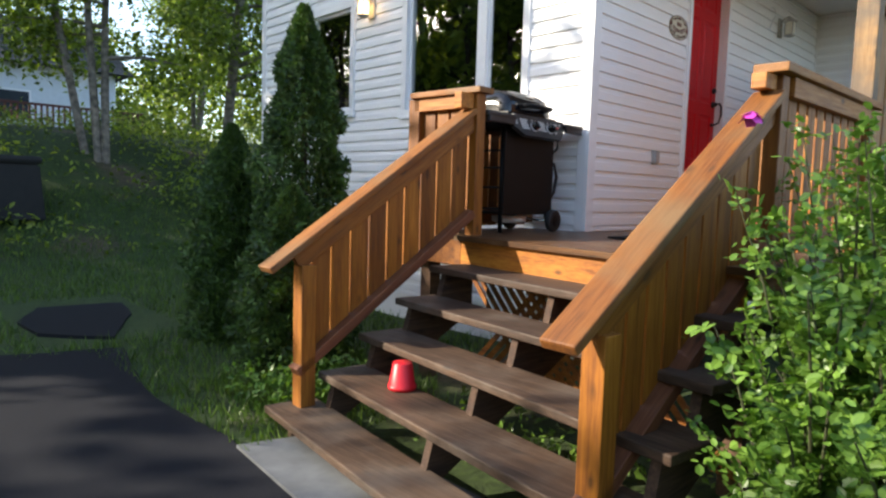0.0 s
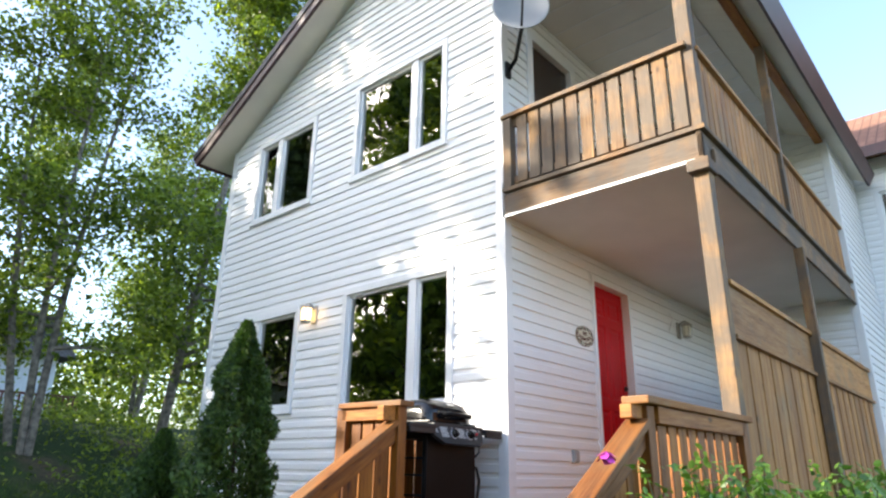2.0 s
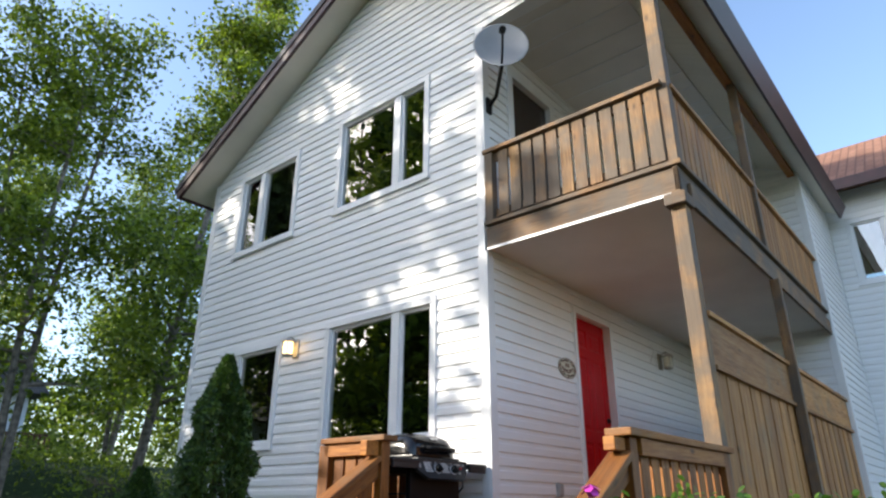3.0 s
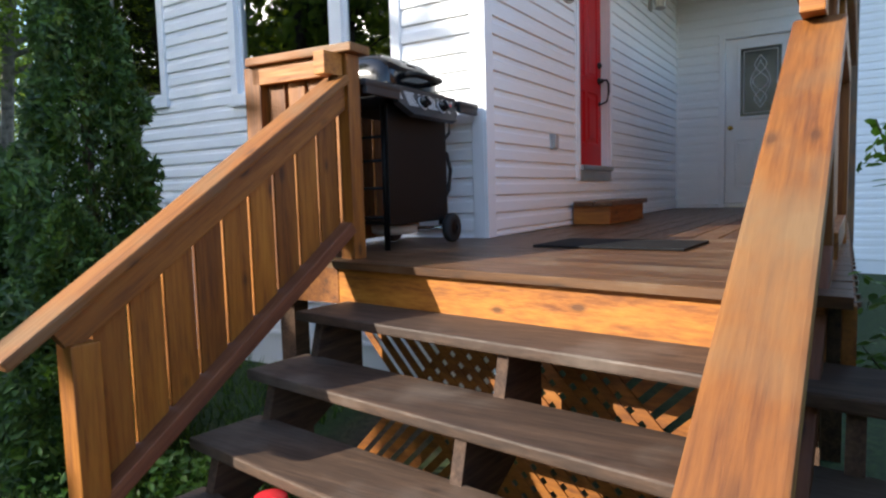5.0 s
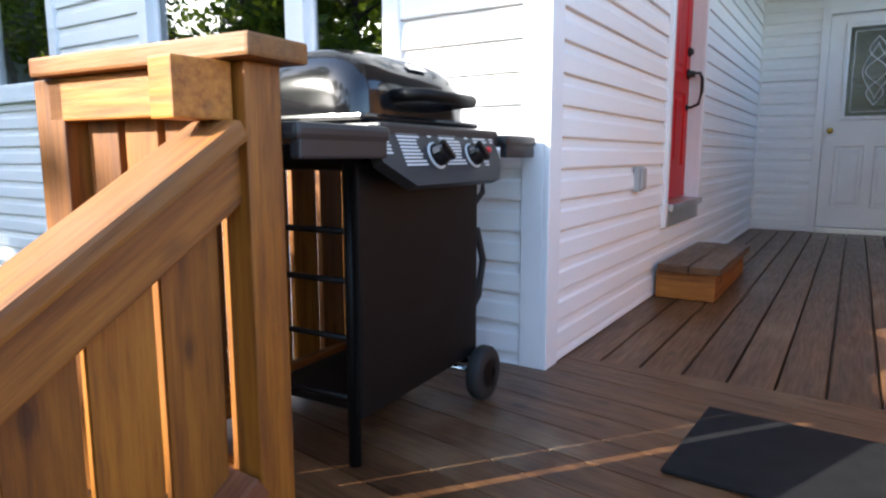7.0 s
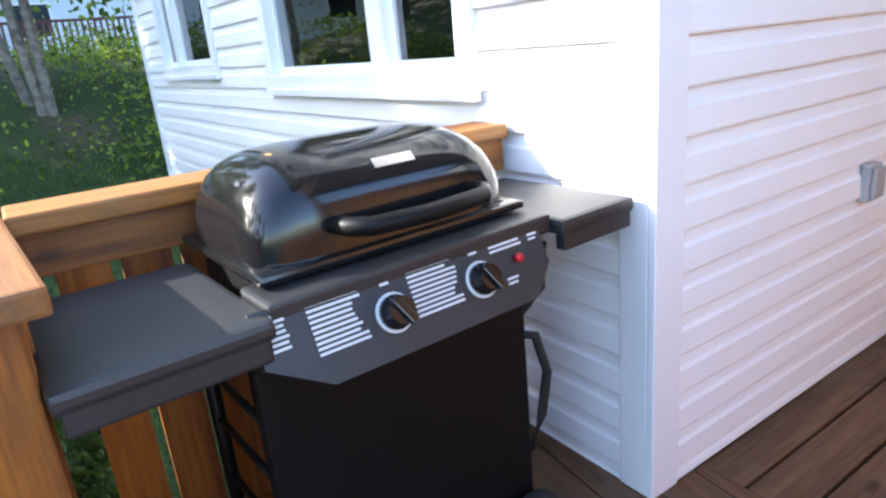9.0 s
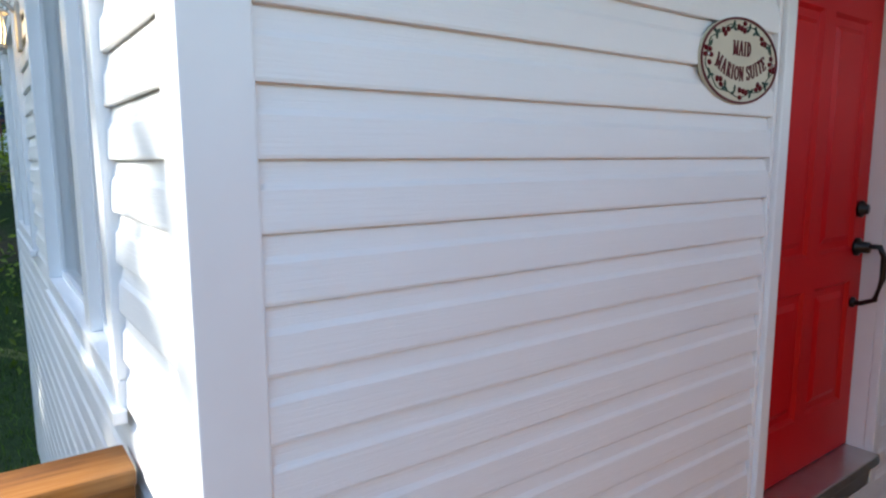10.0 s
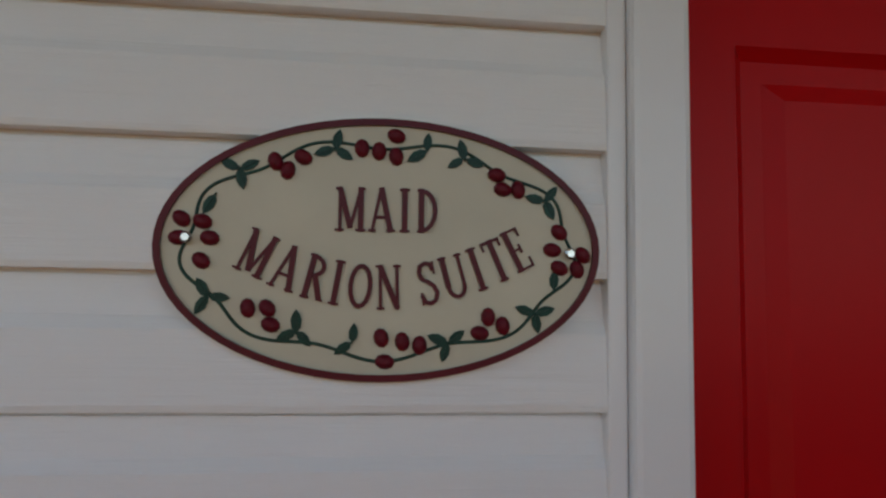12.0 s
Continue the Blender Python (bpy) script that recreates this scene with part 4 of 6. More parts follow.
def door_mat():
    m = Matrix.Translation((-0.09, -0.582, 0.003)) @ Matrix.Rotation(radians(-3), 4, 'Z')
    bm = bmesh.new()
    add_box(bm, (-0.475, -0.745, 0.0), (0.0, 0.0, 0.011), m, 0.004)
    return tagged(part("door_mat", bm, MAT_RUBBER), "black ribbed rubber mat lying on the deck", "mat")


door_mat()


def outlet_box():
    top = thing("outlet_box", "grey weatherproof outlet box on white siding", "outlet", Matrix.Translation((1.04, -0.012, 0.65)))
    timber("box", (-0.04, -0.03, -0.06), (0.04, 0.0, 0.06), GREY_BOX, top, bevel=0.006)
    timber("cover", (-0.036, -0.045, -0.05), (0.036, -0.0305, 0.052), GREY_BOX, top, bevel=0.008)
    return top


outlet_box()


def lantern(m, lit, label):
    top = thing("wall_lantern", label, "wall lamp", m)     # local -y points away from the wall
    glass = LAMP_GLOW if lit else FROST
    bm = bmesh.new()
    add_box(bm, (-0.055, -0.02, -0.12), (0.055, 0.0, 0.1), None, 0.008)
    part("back_plate", bm, LANTERN_METAL, top)
    bm = bmesh.new()
    add_tube(bm, [(0, -0.02, 0.06), (0, -0.06, 0.1), (0, -0.1, 0.11), (0, -0.12, 0.1)], 0.01, 8)
    part("arm", bm, LANTERN_METAL, top)
    bm = bmesh.new()
    add_lathe(bm, [(0.015, 0.1), (0.03, 0.09), (0.075, 0.055), (0.08, 0.045), (0.06, 0.044)], Matrix.Translation((0, -0.12, 0)), 8)
    part("hood", bm, LANTERN_METAL, top)
    bm = bmesh.new()
    add_lathe(bm, [(0.05, 0.043), (0.058, -0.03), (0.05, -0.095)], Matrix.Translation((0, -0.12, 0)), 8)
    part("glass", bm, glass, top, "glowing amber glass" if lit else "frosted glass")
    bm = bmesh.new()
    for k in range(4):
        a = math.pi / 4 + k * math.pi / 2
        add_tube(bm, [(0.06 * math.cos(a), -0.12 + 0.06 * math.sin(a), 0.044), (0.064 * math.cos(a), -0.12 + 0.064 * math.sin(a), -0.03), (0.055 * math.cos(a), -0.12 + 0.055 * math.sin(a), -0.1)], 0.006, 6)
    add_lathe(bm, [(0.03, -0.125), (0.06, -0.112), (0.062, -0.097)], Matrix.Translation((0, -0.12, 0)), 8)
    part("cage", bm, LANTERN_METAL, top)
    return top


lantern(Matrix.Translation((-0.016, 2.78, 2.24)) @ Matrix.Rotation(radians(-90), 4, 'Z'), True, "white lantern with a lit amber glass on the gable wall")
lantern(Matrix.Translation((3.92, -0.016, 2.36)), False, "white lantern, unlit, on the porch wall")


def scroll_hook():
    bm = bmesh.new()
    add_tube(bm, [(3.62, -0.016, 2.53), (3.62, -0.05, 2.52), (3.64, -0.07, 2.46), (3.6, -0.07, 2.41), (3.62, -0.03, 2.34), (3.62, -0.016, 2.28)], 0.008, 6)
    return tagged(part("wall_hook", bm, TRIM, smooth=True), "white scrolled metal hook on the siding", "hook")


scroll_hook()


def dish():
    top = thing("satellite_dish", "grey satellite dish on a bracket at the house corner", "satellite dish", Matrix.Translation((0.0, -0.02, 4.42)))
    bm = bmesh.new()
    add_box(bm, (0.02, -0.03, -0.09), (0.1, 0.0, 0.09), None, 0.005)
    part("mount", bm, BLACK_SATIN, top)
    bm = bmesh.new()
    add_tube(bm, [(0.06, -0.03, 0.0), (0.02, -0.14, 0.05), (-0.06, -0.26, 0.25), (-0.06, -0.3, 0.38)], 0.022, 8)
    part("mast", bm, BLACK_SATIN, top, smooth=True)
    turn = look((-0.16, -0.34, 0.44), (-2.1, -1.85, 0.6))
    bm = bmesh.new()
    prof = [(0.001, 0.0), (0.1, -0.008), (0.2, -0.03), (0.27, -0.058), (0.285, -0.06), (0.272, -0.05), (0.2, -0.02), (0.1, 0.004), (0.001, 0.012)]
    add_lathe(bm, prof, turn, 28)
    part("reflector", bm, plain("dish_grey", (0.3, 0.31, 0.33), 0.4, 0, 0.06), top, "pale grey bowl", True)
    bm = bmesh.new()
    add_tube(bm, [turn @ Vector((0, -0.24, -0.03)), turn @ Vector((0, -0.2, -0.2)), turn @ Vector((0, -0.06, -0.33))], 0.012, 8)
    add_tube(bm, [turn @ Vector((0, -0.06, -0.33)), turn @ Vector((0, -0.03, -0.27))], 0.035, 10)
    part("feed_arm", bm, BLACK_SATIN, top)
    return top


dish()


# ---- grill ----
def grill():
    top = thing("gas_grill", "black gas grill on a wheeled cart with folding side shelves", "grill", Matrix.Translation((-0.885, 0.045, 0.004)) @ Matrix.Rotation(radians(3), 4, 'Z'))
    W, D = 0.56, 0.38
    def tube(name, path, r, mat, parent=top, label="", sides=8):
        bm = bmesh.new()
        add_tube(bm, path, r, sides)
        return part(name, bm, mat, parent, label, True)
    timber("front_panel", (-0.06, 0.008, 0.13), (W - 0.01, 0.028, 0.74), BLACK_SATIN, top, bevel=0.006, label="flat black cart panel")
    timber("side_panel", (W - 0.018, 0.031, 0.14), (W, D - 0.02, 0.7), BLACK_SATIN, top)
    for x in (-0.042, W - 0.03):
        for y in (0.045, D - 0.02):
            z = 0.0 if x < 0.1 else 0.1
            tube("leg", [(x, y, z), (x, y, 0.74)], 0.016, BLACK_SATIN)
    for z in (0.17, 0.32, 0.46, 0.58):
        tube("side_rail", [(-0.042, 0.05, z), (-0.042, D - 0.03, z)], 0.008, BLACK_SATIN)
    timber("bottom_shelf", (-0.025, 0.03, 0.13), (W - 0.02, D - 0.02, 0.15), BLACK_SATIN, top)
    bm = bmesh.new()
    add_lathe(bm, [(0.1, 0.0), (0.13, 0.01), (0.135, 0.05), (0.125, 0.05), (0.12, 0.015)], Matrix.Translation((W * .55, D * .6, 0.06)), 20)
    part("drip_tray", bm, PRINT, top, "white drip tray under the cart", True)
    axle = tube("axle", [(W - 0.05, -0.02, 0.085), (W - 0.05, D + 0.0, 0.085)], 0.01, CHROME)
    for y in (-0.035, D - 0.01):
        bm = bmesh.new()
        add_lathe(bm, [(0.05, -0.022), (0.078, -0.022), (0.085, -0.012), (0.085, 0.012), (0.078, 0.022), (0.05, 0.022)], Matrix.Translation((W - 0.05, y, 0.085)) @ Matrix.Rotation(radians(90), 4, 'X'), 24)
        wh = part("wheel", bm, RUBBER, top, "ridged black wheel", True)
        bm = bmesh.new()
        add_lathe(bm, [(0.045, -0.026), (0.02, -0.03), (0.018, 0.03), (0.045, 0.026)], Matrix.Translation((W - 0.05, y, 0.085)) @ Matrix.Rotation(radians(90), 4, 'X'), 16)
        part("hub", bm, BLACK_SATIN, wh)
    # firebox
    bm = bmesh.new()
    add_box(bm, (0.0, 0.04, 0.72), (W, D, 0.86), None, 0.02)
    part("firebox", bm, BLACK_SATIN, top)
    # control panel, leaning back
    pan = Matrix.Translation((-0.065, -0.08, 0.715)) @ Matrix.Rotation(radians(-24), 4, 'X')
    bm = bmesh.new()
    add_prism(bm, [(0.0, 0.12), (-0.0, 0.03), (0.1, -0.03), (W + 0.0, -0.03), (W + 0.06, 0.03), (W + 0.06, 0.12)], 0.03, pan @ Matrix(((1, 0, 0, 0), (0, 0, 1, 0), (0, 1, 0, 0), (0, 0, 0, 1))))
    panel = part("control_panel", bm, GREY_SHELF, top, "charcoal control panel with white print")
    timber("panel_top", (-0.034, -0.04, 0.79), (W + 0.034, 0.08, 0.832), GREY_SHELF, top, bevel=0.008)
    for x in (0.24, 0.44):
        bm = bmesh.new()
        add_lathe(bm, [(0.036, 0.0), (0.036, 0.004)], pan @ pose(x, 0.0, 0.045, 90), 20)
        dial = part("dial", bm, PRINT, panel, "white dial ring")
        bm = bmesh.new()
        add_lathe(bm, [(0.031, 0.003), (0.031, 0.012), (0.026, 0.03), (0.024, 0.036)], pan @ pose(x, 0.0, 0.045, 90), 20)
        add_box(bm, (-0.008, -0.028, 0.03), (0.008, 0.028, 0.045), pan @ pose(x, 0.0, 0.045, 90) @ Matrix.Rotation(0.5, 4, 'Z'), 0.003)
        part("knob", bm, BLACK_GLOSS, panel, "black control knob")
    bm = bmesh.new()
    add_lathe(bm, [(0.009, 0.0), (0.009, 0.012), (0.006, 0.016)], pan @ pose(0.54, 0.0, 0.06, 90), 14)
    part("igniter", bm, RED_PLASTIC, panel, "red igniter button", True)
    rr = random.Random(4)
    for x0, x1, z0, z1 in ((0.01, 0.06, 0.05, 0.105), (0.09, 0.19, 0.02, 0.105), (0.285, 0.395, 0.02, 0.105), (0.48, 0.57, 0.085, 0.115), (0.585, 0.61, 0.085, 0.115), (0.5, 0.53, 0.015, 0.03), (0.23, 0.25, 0.095, 0.11), (0.43, 0.45, 0.095, 0.11)):
        bm = bmesh.new()
        z = z0
        while z < z1:
            e = x0 + (x1 - x0) * rr.uniform(0.75, 1.0)
            add_box(bm, (x0, -0.0015, z), (e, 0.0, z + 0.0045), pan)
            z += 0.009
        lines = part("printed_block", bm, PRINT, panel, "block of small white printed lines")
        lines["kind"] = "stuff"
    # lid: rounded hood with bulging ends
    bm = bmesh.new()
    rows = []
    for i in range(25):
        X = math.sin((i / 24 - 0.5) * math.pi)
        f = max(0.0, 1 - abs(X) ** 6) ** 0.4
        row = []
        for k in range(17):
            a = math.pi * k / 16
            cy, cz = -math.cos(a), math.sin(a)
            py = math.copysign(abs(cy) ** 0.75, cy) * 0.195 * (0.62 + 0.38 * f)
            row.append(bm.verts.new((W / 2 + X * (W / 2 + 0.008), 0.232 + py, 0.852 + 0.18 * f * cz ** 0.62)))
        rows.append(row)
    for a, b in zip(rows, rows[1:]):
        for k in range(16):
            bm.faces.new((a[k], a[k + 1], b[k + 1], b[k]))
    bmesh.ops.remove_doubles(bm, verts=bm.verts, dist=1e-4)
    lid = part("lid", bm, BLACK_GLOSS, top, "glossy black domed lid", True)
    bm = bmesh.new()
    add_box(bm, (-0.02, 0.02, 0.838), (W + 0.02, 0.435, 0.856), None, 0.008)
    part("lid_rim", bm, BLACK_GLOSS, lid)
    tube("handle", [(0.14, 0.045, 0.905), (0.145, -0.005, 0.908), (0.17, -0.035, 0.908), (W * .5, -0.045, 0.906), (W - 0.14, -0.035, 0.908), (W - 0.115, -0.005, 0.908), (W - 0.11, 0.045, 0.905)], 0.017, BLACK_SATIN, lid, "dark grey lid handle", 10)
    bm = bmesh.new()
    add_box(bm, (W * .44, 0.0, 0.0), (W * .60, 0.004, 0.022), Matrix.Translation((0, 0.058, 0.984)) @ Matrix.Rotation(radians(-44), 4, 'X'), 0.001)
    part("badge", bm, CHROME, lid, "small silver badge")
    # side shelves
    for nm, x0, x1 in (("side_shelf", -0.34, -0.035), ("side_shelf", W + 0.035, W + 0.28)):
        bm = bmesh.new()
        add_box(bm, (x0, -0.07, 0.785), (x1, 0.36, 0.82), None, 0.012)
        add_box(bm, (x0 + 0.01, -0.066, 0.75), (x1 - 0.01, -0.04, 0.795), None, 0.006)
        part(nm, bm, GREY_SHELF, top, "charcoal side shelf")
    # hose
    tube("gas_hose", [(W + 0.02, 0.06, 0.76), (W + 0.08, 0.03, 0.74), (W + 0.07, 0.03, 0.64), (W + 0.01, 0.05, 0.58)], 0.009, RUBBER)
    tube("gas_hose", [(W + 0.0, 0.08, 0.53), (W + 0.05, 0.04, 0.52), (W + 0.075, 0.03, 0.42), (W + 0.06, 0.04, 0.3), (W + 0.03, 0.05, 0.22), (W - 0.02, 0.12, 0.18)], 0.012, RUBBER)
    return top


grill()


# ---- name plaque ----
def plaque():
    cx, cz, a, b = 1.36, 1.853, 0.181, 0.108
    base = Matrix.Translation((cx, -0.016, cz)) @ Matrix.Rotation(radians(90), 4, 'X') @ Matrix.Rotation(radians(0.5), 4, 'Z')   # local x right, y up, z out of the wall
    top = thing("name_plaque", "oval cream plaque with a raised berry-vine border and maroon rim", "plaque", base)

    def oval(bm, rx, ry, z0, z1, n=64, hole=None):
        outer = [(rx * math.cos(2 * math.pi * k / n), ry * math.sin(2 * math.pi * k / n)) for k in range(n)]
        if hole is None:
            add_prism(bm, outer, z1 - z0, Matrix.Translation((0, 0, z0)))
            return
        inner = [(hole[0] * math.cos(2 * math.pi * k / n), hole[1] * math.sin(2 * math.pi * k / n)) for k in range(n)]
        rings = [[bm.verts.new((x, y, z)) for x, y in ring] for ring, z in ((outer, z0), (outer, z1), (inner, z1), (inner, z0))]
        for r0, r1 in zip(rings, rings[1:] + rings[:1]):
            for k in range(n):
                bm.faces.new((r0[k], r0[(k + 1) % n], r1[(k + 1) % n], r1[k]))
    bm = bmesh.new()
    oval(bm, a, b, 0.0, 0.008)
    part("plate", bm, CREAM, top)
    bm = bmesh.new()
    oval(bm, a - 0.001, b - 0.001, 0.0085, 0.0115, 64, (a - 0.0065, b - 0.0065))
    part("rim", bm, MAROON, top, "maroon painted rim")
    rr = random.Random(11)

    def at(t, inset=0.0):
        return Vector(((a - 0.024 - inset) * math.cos(t), (b - 0.0215 - inset) * math.sin(t), 0))
    bm = bmesh.new()                             # the winding stem
    pts = [at(2 * math.pi * k / 160, 0.0045 * math.sin(2 * math.pi * k / 160 * 9)) + Vector((0, 0, 0.0085)) for k in range(161)]
    add_tube(bm, pts, 0.0014, 6)
    part("vine", bm, VINE, top, "raised green vine")
    bm = bmesh.new()
    add_prism(bm, [(-0.011, 0), (-0.006, 0.0046), (0.002, 0.0056), (0.008, 0.0034), (0.0125, 0), (0.008, -0.0034), (0.002, -0.0056), (-0.006, -0.0046)], 0.0016)
    add_prism(bm, [(-0.013, 0.0007), (-0.013, -0.0007), (0.01, -0.0005), (0.01, 0.0005)], 0.0024)
    leaf_me = mesh_of("leaf", bm, VINE)
    bm = bmesh.new()
    bmesh.ops.create_icosphere(bm, subdivisions=2, radius=1.0, matrix=Matrix.Diagonal((0.0062, 0.008, 0.005, 1)))
    berry_me = mesh_of("berry", bm, BERRY, True)
    # sprays of leaves and clusters of berries, in millimetres from the middle: x, y, heading in degrees, leaves
    for x, y, head, count in ((-41, 81, 200, 3), (-116, 62, 160, 3), (-134, 40, 250, 1), (34, 81, 80, 2), (66, 76, 100, 3), (134, 42, 60, 3), (-137, -40, 120, 3), (-68, -67, 80, 3), (-24, -76, 90, 2), (53, -76, 30, 3), (125, -52, 150, 3), (141, -32, 80, 1)):
        for k in range(count):
            ang = math.radians(head + k * 118 + rr.uniform(-12, 12))
            q = Vector((x * 0.001 + 0.0085 * math.cos(ang), y * 0.001 + 0.0075 * math.sin(ang), 0.0082))
            grow = rr.uniform(0.66, 0.8)
            shared("leaf", leaf_me, top, Matrix.Translation(q) @ Matrix.Rotation(ang, 4, 'Z') @ Matrix.Diagonal((grow, grow, 1, 1)))
    for x, y, turn in ((-88, 69, 20), (-78, 62, -10), (-66, 73, 60), (-19, 82, 5), (-5, 80, 0), (9, 76, 10), (9, 93, 70), (93, 63, 80), (98, 51, 75), (111, 51, 10), (146, 16, 50), (140, 1, 80), (166, -3, 40), (146, -14, 60), (161, -15, 20),
                       (-159, 21, 50), (-143, 19, 70), (-161, 6, 90), (-137, 6, 75), (-143, -12, 50), (-106, -49, 10), (-91, -49, 40), (-88, -62, 70), (-1, -72, 15), (16, -75, 10), (30, -78, 0), (2, -91, 80), (79, -68, 80), (86, -55, 0), (98, -62, 10)):
        shared("berry", berry_me, top, Matrix.Translation((x * 0.001, y * 0.001, 0.0095)) @ Matrix.Rotation(math.radians(turn), 4, 'Z'))
    for s in (-1, 1):
        bm = bmesh.new()
        add_lathe(bm, [(0.0048, 0.0), (0.0048, 0.003), (0.003, 0.0045)], Matrix.Translation((s * 0.1545, 0.002 - s * 0.004, 0.0105)), 12)
        part("screw", bm, CHROME, top, "bright screw head")
    # serif letters from strokes: (x0, y0, x1, y1, thickness)
    K, T = 0.15, 0.085
    bowl = [(0.2 + 0.46 * math.sin(u * math.pi / 8), 0.5 + 0.455 * math.cos(u * math.pi / 8)) for u in range(9)]
    small = [(0.2 + 0.38 * math.sin(u * math.pi / 8), 0.74 + 0.215 * math.cos(u * math.pi / 8)) for u in range(9)]
    ring = [(0.4 + 0.33 * math.sin(u * math.pi / 8), 0.5 + 0.455 * math.cos(u * math.pi / 8)) for u in range(17)]
    cup = [(0.4 - 0.28 * math.cos(u * math.pi / 8), 0.3 - 0.255 * math.sin(u * math.pi / 8)) for u in range(9)]
    ess = [(.62, .78), (.56, .92), (.38, .96), (.2, .9), (.14, .76), (.2, .62), (.4, .53), (.58, .42), (.66, .26), (.58, .1), (.4, .04), (.22, .08), (.13, .24)]

    def chain(points, thick):
        return [(*p, *q, thick) for p, q in zip(points, points[1:])]

    def serif(x, y, half=0.14):
        return [(x - half, y, x + half, y, 0.06)]
    GLYPHS = {
        "M": (0.98, [(.14, 0, .14, 1, T), (.84, 0, .84, 1, K), (.14, .97, .49, .08, K), (.49, .08, .84, .97, T)] + serif(.12, .03) + serif(.84, .03, .16) + serif(.1, .97, .1) + serif(.88, .97, .1)),
        "A": (0.86, [(.12, 0, .43, 1, T), (.43, 1, .76, 0, K), (.22, .33, .63, .33, T)] + serif(.12, .03, .12) + serif(.76, .03)),
        "I": (0.36, [(.18, 0, .18, 1, K)] + serif(.18, .03, .16) + serif(.18, .97, .16)),
        "D": (0.78, [(.18, 0, .18, 1, K), (.05, .03, .25, .03, .06), (.05, .97, .25, .97, .06)] + chain(bowl, K * .8)),
        "R": (0.78, [(.18, 0, .18, 1, K), (.05, .97, .25, .97, .06), (.2, .52, .38, .52, T), (.36, .53, .68, .03, K)] + serif(.18, .03) + serif(.7, .03, .1) + chain(small, K * .75)),
        "O": (0.8, chain(ring, K * .8)),
        "N": (0.86, [(.15, 0, .15, 1, T), (.72, 0, .72, 1, T), (.15, .97, .72, .03, K)] + serif(.15, .03, .12) + serif(.72, .97, .12) + serif(.1, .97, .1)),
        "S": (0.76, chain(ess, K * .75) + [(.64, .7, .64, .97, .05), (.13, .03, .13, .3, .05)]),
        "U": (0.8, [(.12, .3, .12, 1, K), (.68, .3, .68, 1, T)] + chain(cup, K * .7) + serif(.12, .97, .13) + serif(.68, .97, .11)),
        "T": (0.74, [(.37, 0, .37, 1, K), (.05, .96, .69, .96, T), (.06, .8, .06, .98, .05), (.68, .8, .68, .98, .05)] + serif(.37, .03)),
        "E": (0.72, [(.18, 0, .18, 1, K), (.05, .97, .62, .97, .065), (.05, .03, .64, .03, .065), (.18, .5, .48, .5, .065), (.62, .78, .62, .99, .05), (.64, .01, .64, .24, .05), (.48, .4, .48, .6, .05)]),
    }

    def letter(ch, x, y, size, rot):
        width, strokes = GLYPHS[ch]
        bm = bmesh.new()
        sx = 0.66 * size
        for i, (x0, y0, x1, y1, th) in enumerate(strokes):
            p, q = Vector(((x0 - width / 2) * sx, y0 * size, 0)), Vector(((x1 - width / 2) * sx, y1 * size, 0))
            d = (q - p).normalized()
            nrm = Vector((-d.y, d.x, 0)) * th * size * 0.42
            e = d * 0.0003
            poly = [p - e - nrm, q + e - nrm, q + e + nrm, p - e + nrm]
            add_prism(bm, [(v.x, v.y) for v in poly], 0.0022 + 0.00003 * i)
        ob = part("letter", bm, MAROON, top, "raised maroon letter " + ch)
        ob.matrix_basis = Matrix.Translation((x, y, 0.0081)) @ Matrix.Rotation(rot, 4, 'Z')
    for ch, x in zip("MAID", (-0.0235, -0.0005, 0.0172, 0.0345)):
        letter(ch, x * 1.08 - 0.002, 0.0135, 0.036, 0)
    for ch, x in zip("MARIONSUITE", (-0.1, -0.0765, -0.0535, -0.0365, -0.0175, 0.0055, 0.0375, 0.0595, 0.078, 0.0945, 0.1115)):
        letter(ch, x * 1.07 - 0.001, -0.0495 + 2.75 * x * x, 0.036, math.atan(5.5 * x) * 0.85)
    return top


plaque()


def pot():
    bm = bmesh.new()
    add_lathe(bm, [(0.072, 0.0), (0.074, 0.02), (0.068, 0.022), (0.05, 0.13), (0.046, 0.135)], RAIL @ Matrix.Translation((-0.9, -0.5, -0.716)), 24)
    return tagged(part("flower_pot", bm, RED_PLASTIC, smooth=True), "red plastic pot upside down under the stair treads", "flower pot")


pot()


